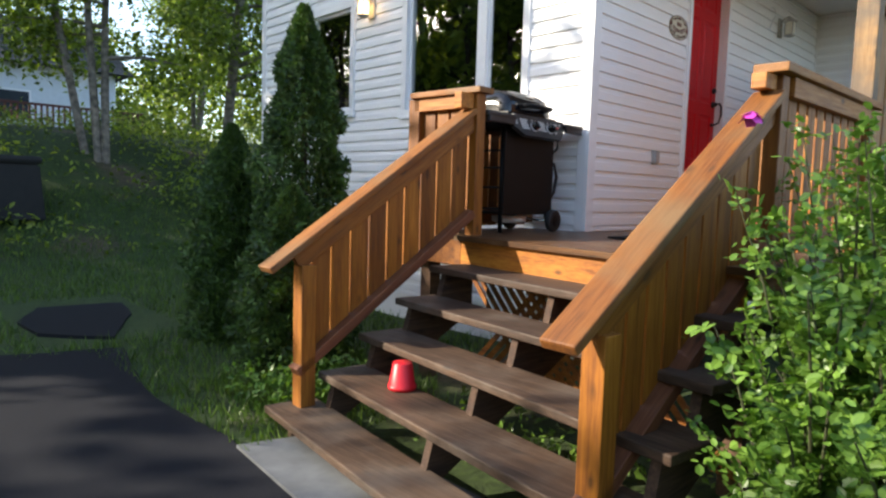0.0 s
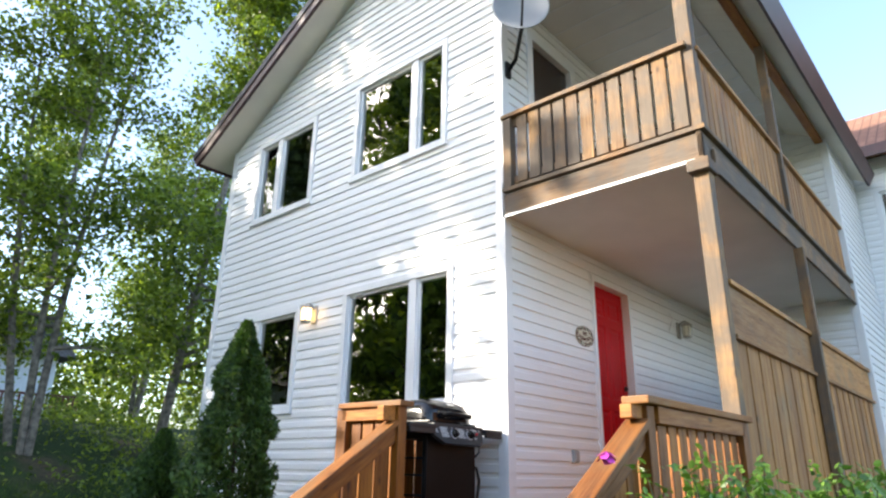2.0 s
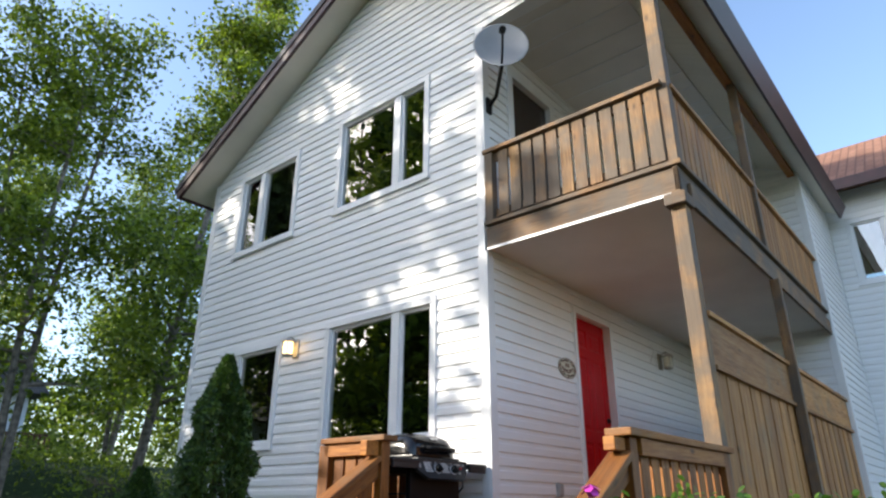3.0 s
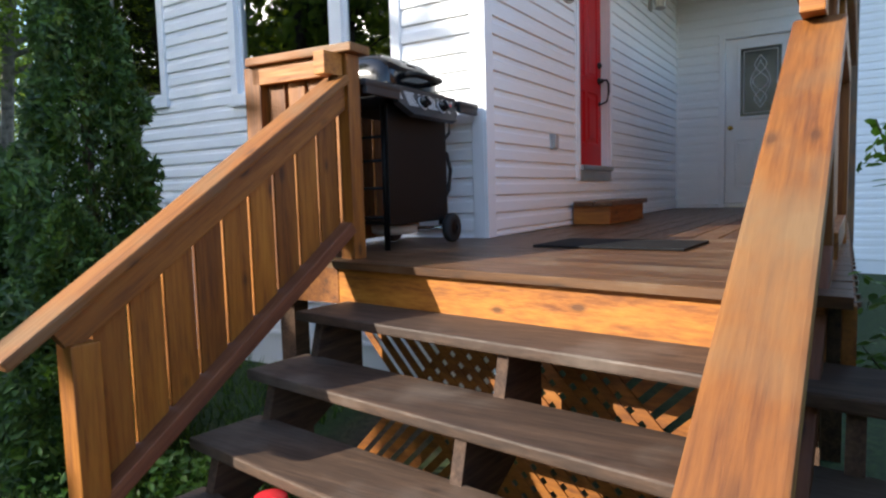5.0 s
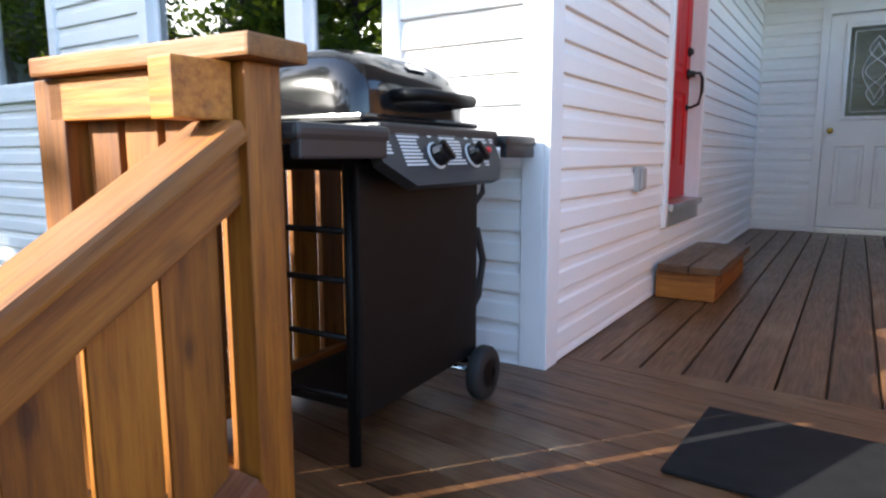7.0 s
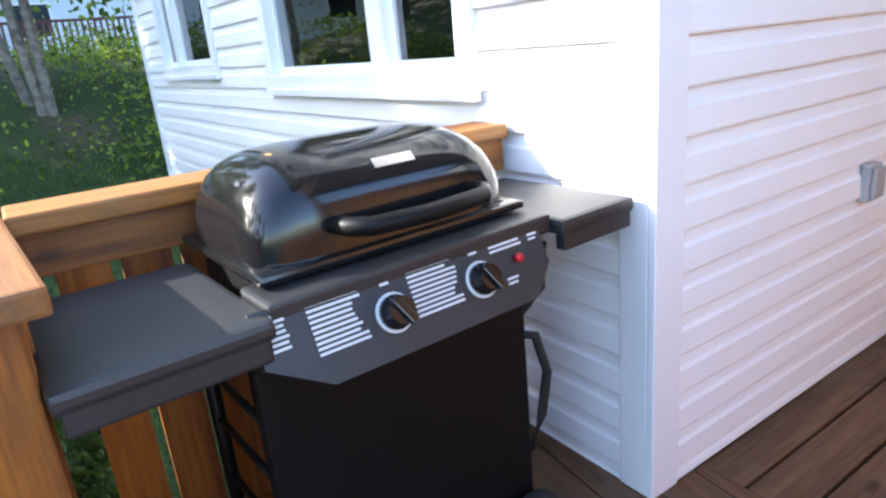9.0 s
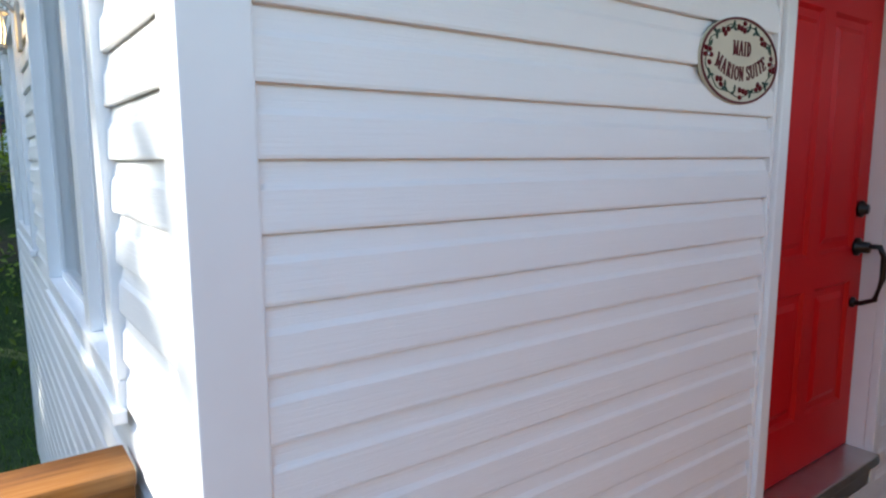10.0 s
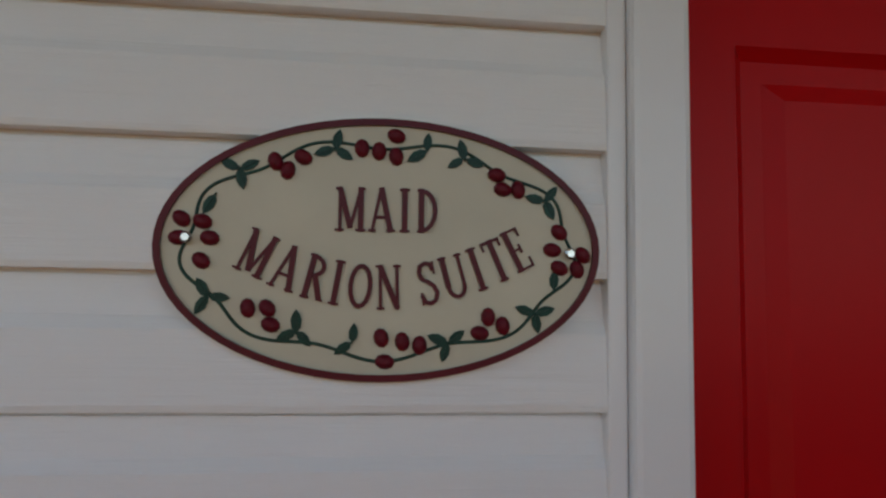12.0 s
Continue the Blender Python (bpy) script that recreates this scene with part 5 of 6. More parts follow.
# ---- plants ----
def arborvitae(x, y, h, r, seed, label):
    z0 = ground_height(x, y)
    top = thing("arborvitae", label, "shrub", Matrix.Translation((x, y, z0)), "arborvitae shrubs")
    rng = np.random.default_rng(seed)
    bm = bmesh.new()
    add_tube(bm, [(0, 0, -0.05), (0.01, 0, h * 0.5), (0, 0, h * 0.95)], [0.05, 0.03, 0.008], 7)
    part("trunk", bm, DARK_BARK, top)
    n = 26000
    u = rng.random(n) ** 0.9
    ang = rng.random(n) * 2 * np.pi
    prof = np.interp(u, [0, 0.06, 0.25, 0.55, 0.8, 0.93, 1.0], [0.75, 0.95, 1.0, 0.8, 0.5, 0.24, 0.05])
    lump = 1 + 0.16 * np.sin(ang * 3 + u * 17 + seed) + 0.13 * np.sin(ang * 7 - u * 31) + 0.1 * np.sin(ang * 2 + 40 * u)
    rad = r * prof * lump * (1 - 0.45 * rng.random(n) ** 2.2)
    c = np.stack([rad * np.cos(ang), rad * np.sin(ang), u * h + 0.03], 1)
    nr = np.stack([np.cos(ang + 1.2), np.sin(ang + 1.2), 0.2 * rng.normal(size=n)], 1) + rng.normal(size=(n, 3)) * 0.5
    leaf_cloud("foliage", c, nr, rng.uniform(0.016, 0.042, n), CEDAR_LEAF, top, 0.35, 0.1, rng)
    return top


arborvitae(-1.62, 1.56, 2.70, 0.4, 3, "tall dense green arborvitae beside the stair")
arborvitae(-1.92, 1.22, 1.3, 0.36, 7, "low bushy arborvitae at the foot of the tall one")
arborvitae(-1.85, 2.3, 1.8, 0.36, 5, "shorter dark arborvitae by the driveway edge")


def tree_mesh(seed, h, spread, n_leaf, size, leaf_mat, bark, first=0.25, droop=0.2, trunks=1):
    """A trunk that tapers, limbs, and a crown of many small leaves in clumps."""
    rng = np.random.default_rng(seed)
    bm = bmesh.new()
    ends = []
    for tk in range(trunks):
        bx, by = (0, 0) if trunks == 1 else rng.uniform(-0.35, 0.35, 2)
        lean = rng.normal(size=2) * 0.05
        pts = [Vector((bx + lean[0] * h * t + 0.1 * math.sin(t * 5 + seed), by + lean[1] * h * t + 0.08 * math.sin(t * 7), h * t - 0.1 * (t == 0))) for t in np.linspace(0, 1, 9)]
        add_tube(bm, pts, [max(0.012, 0.0075 * h * (1 - t) ** 0.8) for t in np.linspace(0, 1, 9)], 8)
        for k in range(int(32 / trunks ** 0.5)):
            t = first + (0.97 - first) * rng.random()
            i = min(7, int(t * 8))
            p = pts[i].lerp(pts[i + 1], t * 8 - i)
            a = rng.random() * 2 * np.pi
            length = spread * (1 - 0.75 * (t - first) / (1 - first)) * rng.uniform(0.6, 1.1)
            d = Vector((math.cos(a), math.sin(a), rng.uniform(0.1, 0.6)))
            limb = [p + d * length * s + Vector((0, 0, -droop * length * s * s)) for s in (0, 0.35, 0.7, 1.0)]
            add_tube(bm, limb, [0.004 * h * (1 - t) + 0.012, 0.02, 0.012, 0.005], 5)
            for s in (0.45, 0.6, 0.75, 0.9, 1.0):
                ends.append((limb[0].lerp(limb[-1], s) + Vector((0, 0, 0.03 * length)), 0.16 * spread + 0.12 * length))
    trunk = mesh_of("trunk", bm, bark)
    pick = rng.integers(0, len(ends), n_leaf)
    base = np.array([tuple(e[0]) for e in ends])[pick]
    rad = np.array([e[1] for e in ends])[pick]
    c = base + rng.normal(size=(n_leaf, 3)) * rad[:, None] * np.array([0.62, 0.62, 0.5])
    c[:, 2] = np.maximum(c[:, 2], first * h * 0.55)
    nr = rng.normal(size=(n_leaf, 3)) + np.array([0, 0, 0.8])
    crown = leaf_cloud("crown", c, nr, rng.uniform(size * 0.6, size * 1.3, n_leaf), leaf_mat, None, 0.6, 0.2, rng)
    me = crown.data
    bpy.data.objects.remove(crown)
    return trunk, me


def plant(kind, x, y, rot, scale, label, group):
    top = thing("tree", label, "tree", Matrix.Translation((x, y, ground_height(x, y) - 0.05)) @ Matrix.Rotation(rot, 4, 'Z') @ Matrix.Diagonal((scale, scale, scale, 1)), group)
    shared("trunk", kind[0], top)
    shared("crown", kind[1], top)
    return top


BIRCH_A = tree_mesh(21, 10.5, 2.5, 19000, 0.068, BIRCH_LEAF, BARK, 0.17, 0.25, 3)
BIRCH_B = tree_mesh(22, 14.0, 2.3, 22000, 0.068, BIRCH_LEAF, BARK, 0.09, 0.2, 1)
ASPEN = tree_mesh(23, 15.0, 2.5, 5200, 0.17, BIRCH_LEAF, DARK_BARK, 0.12, 0.1, 1)
OPEN_ASPEN = tree_mesh(25, 15.0, 2.5, 3500, 0.17, BIRCH_LEAF, DARK_BARK, 0.12, 0.1, 1)
SPRUCE = tree_mesh(24, 17.0, 2.8, 8000, 0.18, DARK_LEAF, DARK_BARK, 0.1, 0.5, 1)
for kind, x, y, rot, s in ((BIRCH_A, -0.9, 10.6, 0.3, 1.0), (BIRCH_B, 1.6, 9.8, 1.9, 1.0), (BIRCH_A, -4.4, 13.2, 5.1, 0.85), (BIRCH_A, -2.5, 27.0, 0.2, 1.4), (BIRCH_B, 3.0, 29.0, 1.2, 1.3), (BIRCH_A, 8.5, 26.0, 2.6, 1.5), (BIRCH_A, -9.0, 34.0, 3.6, 1.5)):
    plant(kind, x, y, rot, s, "leafy green birch on the bank beyond the lawn", "birches on the bank")
for kind, x, y, rot, s in ((OPEN_ASPEN, -11.0, 9.9, 0.0, 1.1), (OPEN_ASPEN, -13.5, 12.0, 1.0, 1.3), (OPEN_ASPEN, -9.8, 11.0, 2.0, 1.2), (OPEN_ASPEN, -10.5, 24.5, 0.3, 1.5), (OPEN_ASPEN, -17.5, 22.0, 4.4, 1.5), (OPEN_ASPEN, -16.0, 17.0, 5.4, 1.3), (ASPEN, -15.5, 4.0, 4.0, 0.9), (SPRUCE, -18.0, 9.0, 5.0, 1.0), (ASPEN, -16.5, 0.5, 1.5, 0.8), (SPRUCE, -19.0, -4.0, 0.7, 0.9), (ASPEN, -17.0, -9.0, 2.7, 0.8), (ASPEN, -8.0, 22.5, 2.4, 1.0), (SPRUCE, -12.5, 21.0, 1.4, 1.0)):
    plant(kind, x, y, rot, s, "tall tree across the driveway, mirrored in the windows", "trees across the driveway")


def rose_bush():
    top = thing("rose_bush", "leafy green rose bush with one magenta bloom beside the stair", "bush", Matrix.Translation((-1.81, -2.7, GROUND)))
    rng = np.random.default_rng(31)
    bm = bmesh.new()
    cent, nrm = [], []
    for k in range(1000):
        bx, by = rng.uniform(-0.8, 1.3), rng.uniform(-0.7, 0.5)
        a = rng.random() * 2 * np.pi
        reach = rng.uniform(0.1, 0.45)
        h = rng.uniform(0.5, 1.58) * (1 - 0.6 * max(0.0, -bx - 0.15))
        p0 = Vector((bx * 0.8, by * 0.8, 0))
        p3 = Vector((bx + math.cos(a) * reach, by + math.sin(a) * reach * 0.7, h))
        p1, p2 = p0.lerp(p3, 0.35) + Vector((0, 0, 0.12)), p0.lerp(p3, 0.72) + Vector((0, 0, 0.1))
        pts = [p0, p1, p2, p3]
        add_tube(bm, pts, [0.007, 0.005, 0.004, 0.002], 5)
        for s in np.linspace(0.1, 1.0, 20):
            i = min(2, int(s * 3))
            q = pts[i].lerp(pts[i + 1], s * 3 - i)
            d = Vector(rng.normal(size=3)) + Vector((0, 0, 0.25))
            d.normalize()
            side = d.cross(Vector((0, 0, 1))).normalized()
            up = side.cross(d)
            for j in range(7):                     # one compound leaf of seven leaflets
                along = 0.017 + 0.021 * (j // 2 + (j == 6) * 0.5)
                off = 0.0 if j == 6 else (0.017 if j % 2 else -0.017)
                cent.append(tuple(q + d * along + side * off + up * rng.normal() * 0.004))
                nrm.append(tuple(up + Vector(rng.normal(size=3)) * 0.35))
    part("stem", bm, GREEN_STEM, top)
    n = len(cent)
    leaf_cloud("leaves", np.array(cent), np.array(nrm), rng.uniform(0.012, 0.023, n), ROSE_LEAF, top, 0.62, 0.12, rng, True)
    fl = part_petals(Vector((-0.35, 0.66, 1.62)))
    fl.parent = top
    for x, y, z in ((0.55, 0.1, 1.2), (0.2, -0.4, 1.02), (-0.25, -0.3, 0.98), (0.75, -0.2, 0.95), (0.05, 0.1, 0.7)):
        bm = bmesh.new()
        for k in range(5):
            bmesh.ops.create_icosphere(bm, subdivisions=1, radius=rng.uniform(0.012, 0.02), matrix=Matrix.Translation((x + rng.normal() * 0.02, y + rng.normal() * 0.02, z + rng.normal() * 0.02)))
        part("seed_head", bm, SPENT, top, "yellowish spent bloom")
    return top


def part_petals(c):
    bm = bmesh.new()
    for k in range(9):
        a = k * 2.4
        r = 0.018 + 0.004 * k / 3
        m = Matrix.Translation(c) @ Matrix.Rotation(a, 4, 'Z') @ Matrix.Rotation(radians(35 + 4 * k), 4, 'Y')
        vs = [bm.verts.new(m @ Vector(p)) for p in ((0, 0, 0), (r, -r * .8, 0.004), (r * 2, -r * .5, 0.012), (r * 2.1, r * .5, 0.012), (r, r * .8, 0.004))]
        bm.faces.new(vs)
    return part("bloom", bm, PETAL, None, "magenta rose bloom")


rose_bush()


def grass():
    rng = np.random.default_rng(41)
    pts = []
    while len(pts) < 26000:
        x, y = rng.uniform(-5.5, 1.5), rng.uniform(-0.1, 9.5)
        if x > -0.05 and y < 5.2:
            continue
        if (x < -2.93 and y < 2.45) or (x < -3.4 and y < 3.2) or (-3.15 < x < -1.95 and 2.85 < y < 4.95):
            continue
        if y > 1.2 and rng.random() > 0.75:
            continue
        if x > -1.5 and y < 0.7:
            continue
        pts.append((x, y))
    for _ in range(2500):
        pts.append((rng.uniform(-2.6, -1.35), rng.uniform(0.2, 1.2)))
    p = np.array(pts)
    z = np.array([ground_height(x, y) for x, y in pts])
    n = len(p)
    h = rng.uniform(0.04, 0.12, n)
    a = rng.random(n) * 2 * np.pi
    lean = rng.normal(size=(n, 2)) * 0.35 * h[:, None]
    w = 0.006
    b0 = np.stack([p[:, 0] - w * np.cos(a), p[:, 1] - w * np.sin(a), z], 1)
    b1 = np.stack([p[:, 0] + w * np.cos(a), p[:, 1] + w * np.sin(a), z], 1)
    tip = np.stack([p[:, 0] + lean[:, 0], p[:, 1] + lean[:, 1], z + h], 1)
    v = np.stack([b0, b1, tip], 1).reshape(-1, 3)
    me = bpy.data.meshes.new("grass")
    me.from_pydata(v.tolist(), [], (np.arange(n * 3).reshape(-1, 3)).tolist())
    me.materials.append(GRASS)
    return tagged(new("grass", me), "short uneven green grass of the lawn", "grass", "", "stuff")


grass()


def bank_weeds():
    rng = np.random.default_rng(43)
    n = 26000
    x, y = rng.uniform(-9, 7, n), 7.2 + rng.random(n) * 8
    clump = np.sin(x * 1.7) + np.sin(y * 2.3 + x) + rng.normal(size=n) * 0.6
    keep = (clump + 0.9 * np.sin(x * 0.6 + 2 + y * 0.4) > 0.1) | (rng.random(n) < 0.12)
    x, y, clump = x[keep], y[keep], clump[keep]
    n = len(x)
    hh = np.clip(0.25 + 0.2 * clump, 0.06, 0.8)
    z = np.array([ground_height(a, b) for a, b in zip(x, y)]) + hh * rng.random(n) ** 0.6
    c = np.stack([x, y, z], 1)
    ob = leaf_cloud("weeds", c, rng.normal(size=(n, 3)) + np.array([0, -0.3, 1.0]), rng.uniform(0.03, 0.075, n), BIRCH_LEAF, None, 0.5, 0.2, rng)
    return tagged(ob, "weedy green undergrowth covering the bank", "undergrowth", "", "stuff")


bank_weeds()


def far_hedge():
    rng = np.random.default_rng(47)
    n = 20000
    x, y = rng.uniform(-24, -14, n), rng.uniform(-10, 28, n)
    hh = 3.2 + 1.2 * np.sin(y * 0.9) + 0.6 * np.sin(x * 1.3 + y * 2.1)
    z = np.array([ground_height(a, b) for a, b in zip(x, y)]) + np.clip(hh, 0.5, 8) * rng.random(n) ** 0.7
    ob = leaf_cloud("undergrowth", np.stack([x, y, z], 1), rng.normal(size=(n, 3)) + np.array([0, 0, 0.6]), rng.uniform(0.1, 0.22, n), BIRCH_LEAF, None, 0.55, 0.2, rng)
    return tagged(ob, "leafy undergrowth across the driveway, mirrored in the windows", "undergrowth", "", "stuff")


far_hedge()


def far_woods():
    rng = np.random.default_rng(48)
    n = 26000
    x, y = rng.uniform(-30, 34, n), rng.uniform(36, 44, n)
    top = 7.5 + 2.5 * np.sin(x * 0.5) + 1.5 * np.sin(x * 1.7 + 2)
    z = 1.0 + top * rng.random(n) ** 0.8
    ob = leaf_cloud("far_woods", np.stack([x, y, z], 1), rng.normal(size=(n, 3)) + np.array([0, -0.5, 0.5]), rng.uniform(0.14, 0.32, n), BIRCH_LEAF, None, 0.6, 0.2, rng)
    return tagged(ob, "distant leafy green woods behind the houses", "woods", "", "stuff")


far_woods()


def weeds_by_stair():
    rng = np.random.default_rng(44)
    n = 1500
    x, y = rng.uniform(-2.6, -1.7, n), rng.uniform(0.15, 0.95, n)
    z = GROUND + rng.random(n) ** 1.5 * 0.22
    x2, y2 = rng.uniform(-2.2, -1.6, 500), rng.uniform(-1.8, -0.3, 500)
    z2 = GROUND + rng.random(500) * 0.2
    c = np.stack([np.r_[x, x2], np.r_[y, y2], np.r_[z, z2]], 1)
    ob = leaf_cloud("weeds", c, rng.normal(size=(n + 500, 3)) + np.array([0, 0, 1.0]), rng.uniform(0.014, 0.032, n + 500), ROSE_LEAF, None, 0.5, 0.2, rng)
    return tagged(ob, "low leafy weeds beside and under the stair", "weeds", "", "stuff")


weeds_by_stair()


# ---- beyond the bank ----
def neighbour_house():
    top = thing("neighbour_house", "pale blue-white house with a dark roof behind the birches", "house", Matrix.Translation((-9.0, 24.0, 1.6)))
    timber("wall", (-6, 0, -1.0), (13, 8, 2.9), BACK_SIDING, top, bevel=0)
    bm = bmesh.new()
    add_prism(bm, [(-0.6, 2.8), (4.0, 5.2), (8.6, 2.8)], 20.0, Matrix(((0, 0, 1, -6.5), (1, 0, 0, 0), (0, 1, 0, 0), (0, 0, 0, 1))))
    part("roof", bm, SHINGLE, top)
    for x in (-3, 2, 9):
        w = timber("window", (x, -0.04, 0.8), (x + 1.2, 0.0, 1.9), TRIM, top, bevel=0)
        timber("pane", (x + 0.07, -0.05, 0.87), (x + 1.13, -0.041, 1.83), plain("far_glass", (0.03, 0.04, 0.05), 0.1), w, bevel=0)
    return top


neighbour_house()


def neighbour_deck():
    top = thing("neighbour_deck", "dark red stained deck with a baluster railing", "deck", Matrix.Translation((1.2, 20.5, 1.75)))
    timber("floor", (-2.4, 0, -0.2), (2.6, 2.4, 0.0), NEIGHBOUR_RAIL, top, bevel=0)
    timber("cap", (-2.4, -0.05, 0.9), (2.6, 0.06, 0.97), NEIGHBOUR_RAIL, top, bevel=0)
    bm = bmesh.new()
    add_box(bm, (0, 0, 0), (0.06, 0.04, 0.9))
    me = mesh_of("baluster", bm, NEIGHBOUR_RAIL)
    for k in range(32):
        shared("baluster", me, top, Matrix.Translation((-2.4 + k * 0.16, 0, 0)))
    bm = bmesh.new()
    for x in (-2.3, 0, 2.4):
        add_box(bm, (x, 0.02, -1.2), (x + 0.12, 0.14, -0.2))
    part("post", bm, NEIGHBOUR_RAIL, top)
    return top


neighbour_deck()


def compost_bin():
    x, y = -2.35, 8.75
    z = ground_height(x, y) - 0.06
    top = thing("compost_bin", "black plastic compost bin with a domed lid on the bank", "compost bin", Matrix.Translation((x, y, z)))
    bm = bmesh.new()
    rows = [[bm.verts.new((sx * w, sy * w, h)) for sx, sy in ((-1, -1), (1, -1), (1, 1), (-1, 1))] for w, h in ((0.46, 0), (0.45, 0.05), (0.4, 0.85))]
    for a, b in zip(rows, rows[1:]):
        for k in range(4):
            bm.faces.new((a[k], a[(k + 1) % 4], b[(k + 1) % 4], b[k]))
    bm.faces.new(rows[0][::-1])
    bm.faces.new(rows[-1])
    bmesh.ops.bevel(bm, geom=list(bm.edges), offset=0.03, segments=2, affect='EDGES')
    part("body", bm, RUBBER, top)
    bm = bmesh.new()
    add_box(bm, (-0.43, -0.43, 0.85), (0.43, 0.43, 0.97), None, 0.05)
    part("lid", bm, RUBBER, top)
    return top


compost_bin()


# ---- siding boards ----
COURSE = 0.1117


def siding(parent, axis, plane, out, runs, z0, z1, holes, clip=None, base=0.0):
    """Dutch-lap courses on a wall; axis is the one the courses run along. Each board is cut at openings."""
    k0 = math.floor((z0 - base) / COURSE)
    k1 = math.ceil((z1 - base) / COURSE)
    for k in range(k0, k1):
        a, b = max(z0, base + k * COURSE), min(z1, base + (k + 1) * COURSE)
        if b - a < 0.02:
            continue
        lo_l, hi_l = runs
        lo_h, hi_h = runs
        if clip:
            lo_l, hi_l = clip(a)
            lo_h, hi_h = clip(b)
        cuts = [(h[0], h[1]) for h in holes if h[2] < (a + b) / 2 < h[3]]
        segs, cur = [], (lo_l, lo_h)
        for c0, c1 in sorted(cuts):
            segs.append((cur[0], c0, cur[1], c0))
            cur = (c1, c1)
        segs.append((cur[0], hi_l, cur[1], hi_h))
        prof = [(0.0012, a), (0.0012, a + 0.0042), (0.0175, a + 0.0046), (0.0188, a + 0.0105), (0.0155, a + (b - a) * 0.62), (0.0095, a + (b - a) * 0.72), (0.0035, b)]
        for s0, s1, t0, t1 in segs:
            if s1 - s0 < 0.02 or t1 - t0 < 0.005:
                continue
            vs, fs = [], []
            for d, z in prof:
                f = (z - a) / (b - a)
                for end in (s0 + (t0 - s0) * f, s1 + (t1 - s1) * f):
                    vs.append((plane + out * d, end, z) if axis == 1 else (end, plane + out * d, z))
            n = len(prof)
            for i in range(n - 1):
                fs.append((2 * i, 2 * i + 1, 2 * i + 3, 2 * i + 2))
            fs.append(tuple(2 * i for i in range(n)))
            fs.append(tuple(2 * i + 1 for i in range(n)))
            me = bpy.data.meshes.new("siding_board")
            me.from_pydata(vs, [], fs)
            me.materials.append(VINYL)
            shared("siding_board", me, parent)


def grown(h, e=0.0):
    return (h[0] - e, h[1] + e, h[2] - e, h[3] + e)


def gable_clip(z):
    hi = min(LEFT_Y - 0.085, RIDGE_Y + (LEFT_Y - RIDGE_Y) - (z - EAVE_Z) / SLOPE) if z > EAVE_Z else LEFT_Y - 0.085
    lo = 0.085
    if z > CEIL2:
        lo = max(-1.42, RIDGE_Y - (LEFT_Y - RIDGE_Y) + (z - EAVE_Z) / SLOPE)
    return lo, hi


BASE = 1.716 - 15 * COURSE
siding(wall_west, 1, 0.0, -1, (0.085, LEFT_Y - 0.085), GROUND + 0.25, roof_z(RIDGE_Y) - 0.1, [grown(w[:4], -0.004) for w in WINDOWS], gable_clip, BASE)
siding(wall_porch, 0, 0.0, -1, (0.085, BACK_X - 0.03), 0.0, BALC_Z, [(DOOR[0] - 0.05, DOOR[1] + 0.032, DOOR[2], DOOR[3] + 0.06)], None, BASE)
siding(wall_porch, 0, 0.0, -1, (0.085, BACK_X - 0.0), BALC_Z + 0.28, CEIL2, [(BALC_DOOR[0] - 0.06, BALC_DOOR[1] + 0.06, 0, BALC_DOOR[3] + 0.06)], None, BASE)
siding(wall_inner, 1, BACK_X, -1, (-1.84, -0.03), 0.0, BALC_Z, [WHITE_DOOR], None, BASE)
siding(wall_inner, 1, BACK_X, -1, (-1.84, -0.0), BALC_Z + 0.28, 5.4, [], None, BASE)
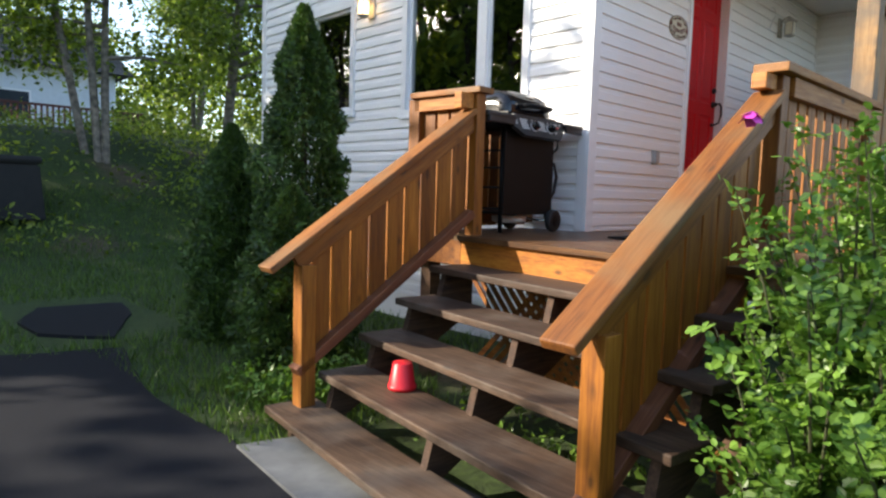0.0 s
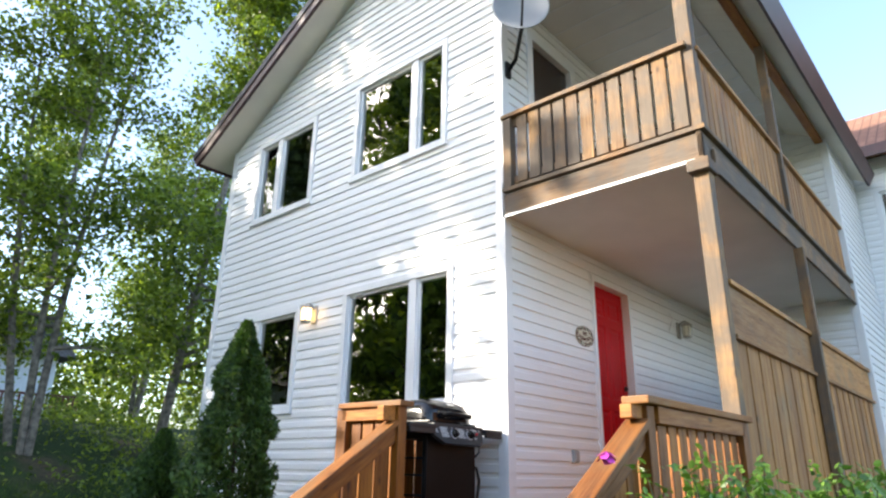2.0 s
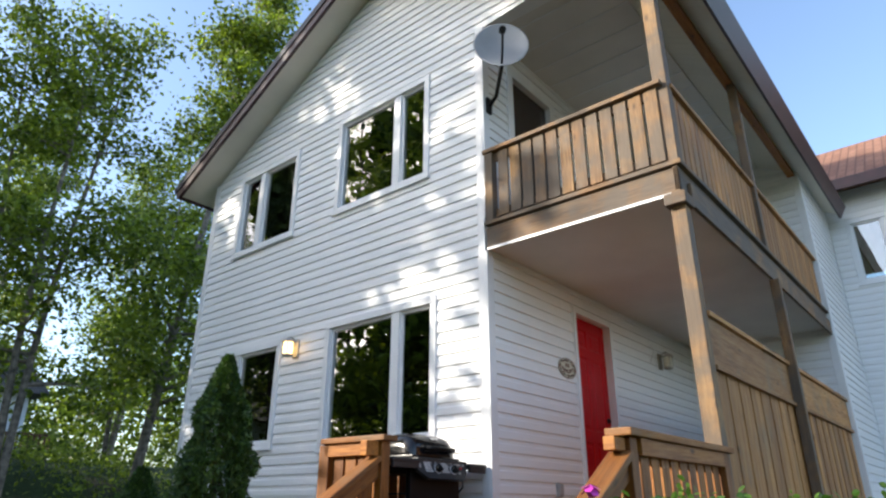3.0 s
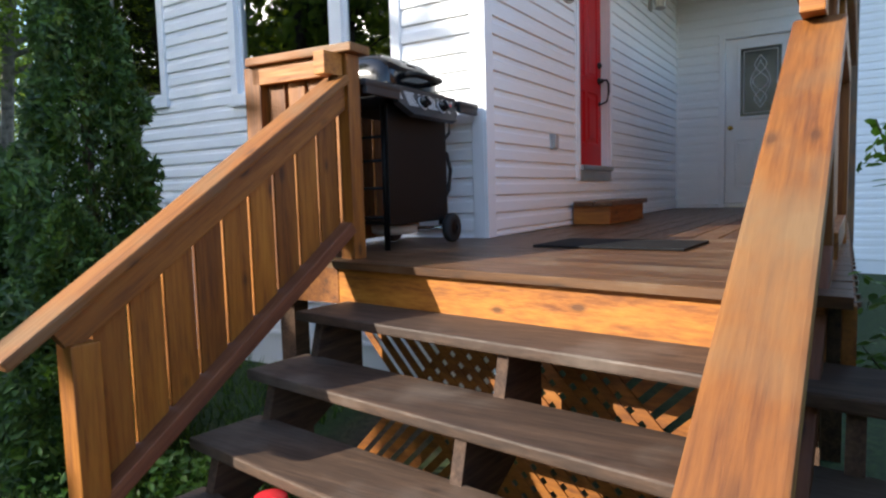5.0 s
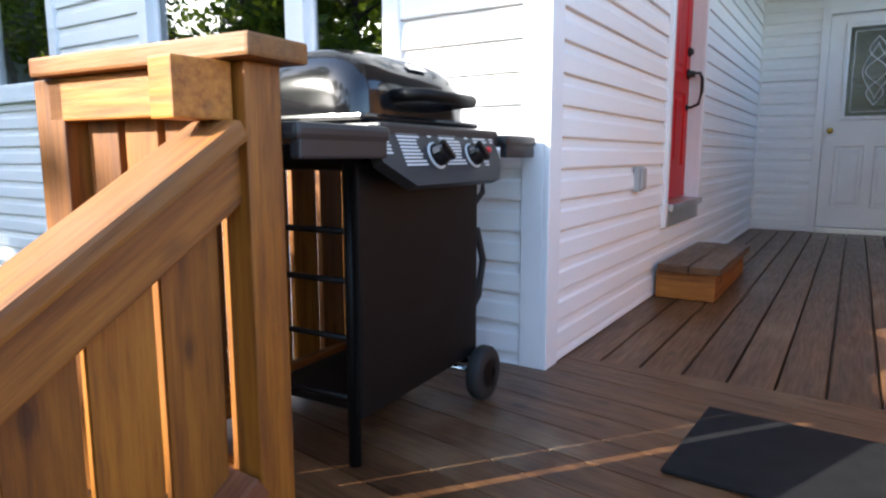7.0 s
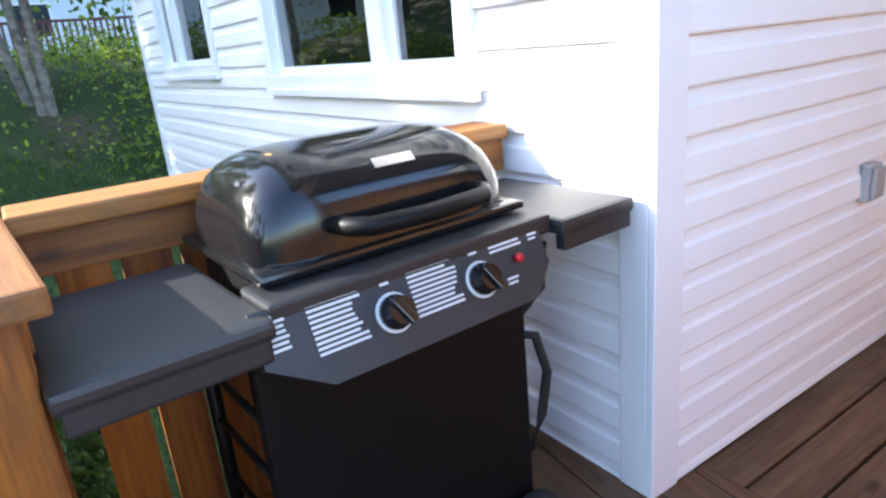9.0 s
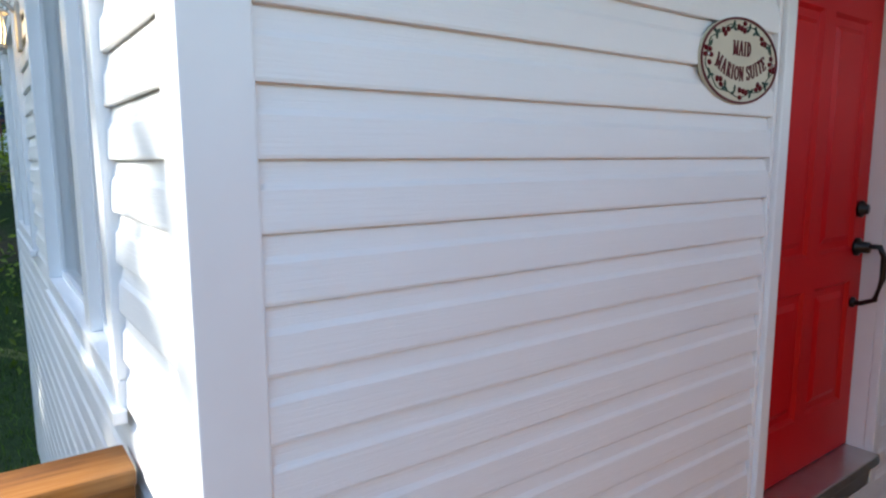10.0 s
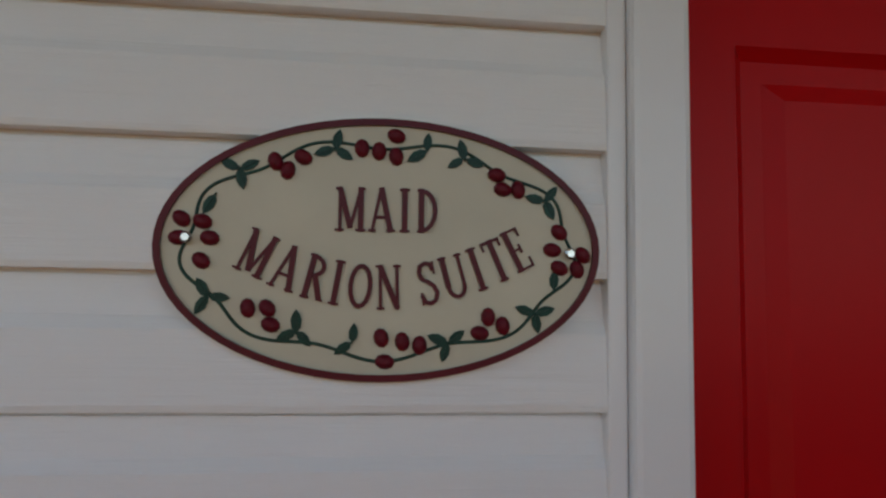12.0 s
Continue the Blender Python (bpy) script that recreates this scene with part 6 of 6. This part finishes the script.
siding(wall_return, 0, -1.92, -1, (BACK_X + 0.09, FAR_X - 0.02), GROUND + 0.2, 5.4, [], None, BASE)
siding(wall_far, 1, FAR_X, -1, (-7.5, -1.94), GROUND + 0.2, 5.55, [FAR_WINDOW], None, BASE)


# ---- deck boards ----
def clip_poly(poly, inside):
    """Cuts a convex polygon by the half-planes (nx, ny, c) with nx x + ny y <= c."""
    for nx, ny, c in inside:
        out = []
        for p, q in zip(poly, poly[1:] + poly[:1]):
            dp, dq = nx * p[0] + ny * p[1] - c, nx * q[0] + ny * q[1] - c
            if dp <= 0:
                out.append(p)
            if dp * dq < 0:
                t = dp / (dp - dq)
                out.append((p[0] + (q[0] - p[0]) * t, p[1] + (q[1] - p[1]) * t))
        poly = out
        if len(poly) < 3:
            return []
    return poly


deck = thing("deck", "brown stained wooden deck, worn pale in patches", "deck", kind="structure")
for k in range(15):
    a = -0.025 + k * 0.142
    y_left = 0.9 if k else 0.09
    strip = [STAIR @ Vector((u, v, 0)) for u, v in ((a, -2.2), (a + 0.137, -2.2), (a + 0.137, y_left), (a, y_left))]
    poly = clip_poly([(p.x, p.y) for p in strip], [(1, 0, 0.196), (0, 1, 0.6), (0, -1, 1.92), (-1, 0.0, 1.36 if k > 1 else 9)])
    if poly:
        bm = bmesh.new()
        local = [STAIR.inverted() @ Vector((x, y, 0)) for x, y in poly]
        add_prism(bm, [(p.x, p.y) for p in local], 0.032, Matrix.Translation((0, 0, -0.032)))
        if k < 14:
            add_box(bm, (a + 0.13, min(p.y for p in local), -0.045), (a + 0.15, max(p.y for p in local) - 0.05, -0.0325))
        ob = part("deck_board", bm, DECKING[1], deck)
        ob.matrix_basis = STAIR
for k in range(13):
    y = -1.895 + k * 0.146
    bm = bmesh.new()
    add_box(bm, (0.2, y, -0.034), (BACK_X - 0.01, min(y + 0.136, -0.006), -0.002), None, 0.003)
    add_box(bm, (0.2, y, -0.04), (BACK_X - 0.01, min(y + 0.146, -0.006), -0.0345))
    part("deck_board", bm, DECKING[0], deck)
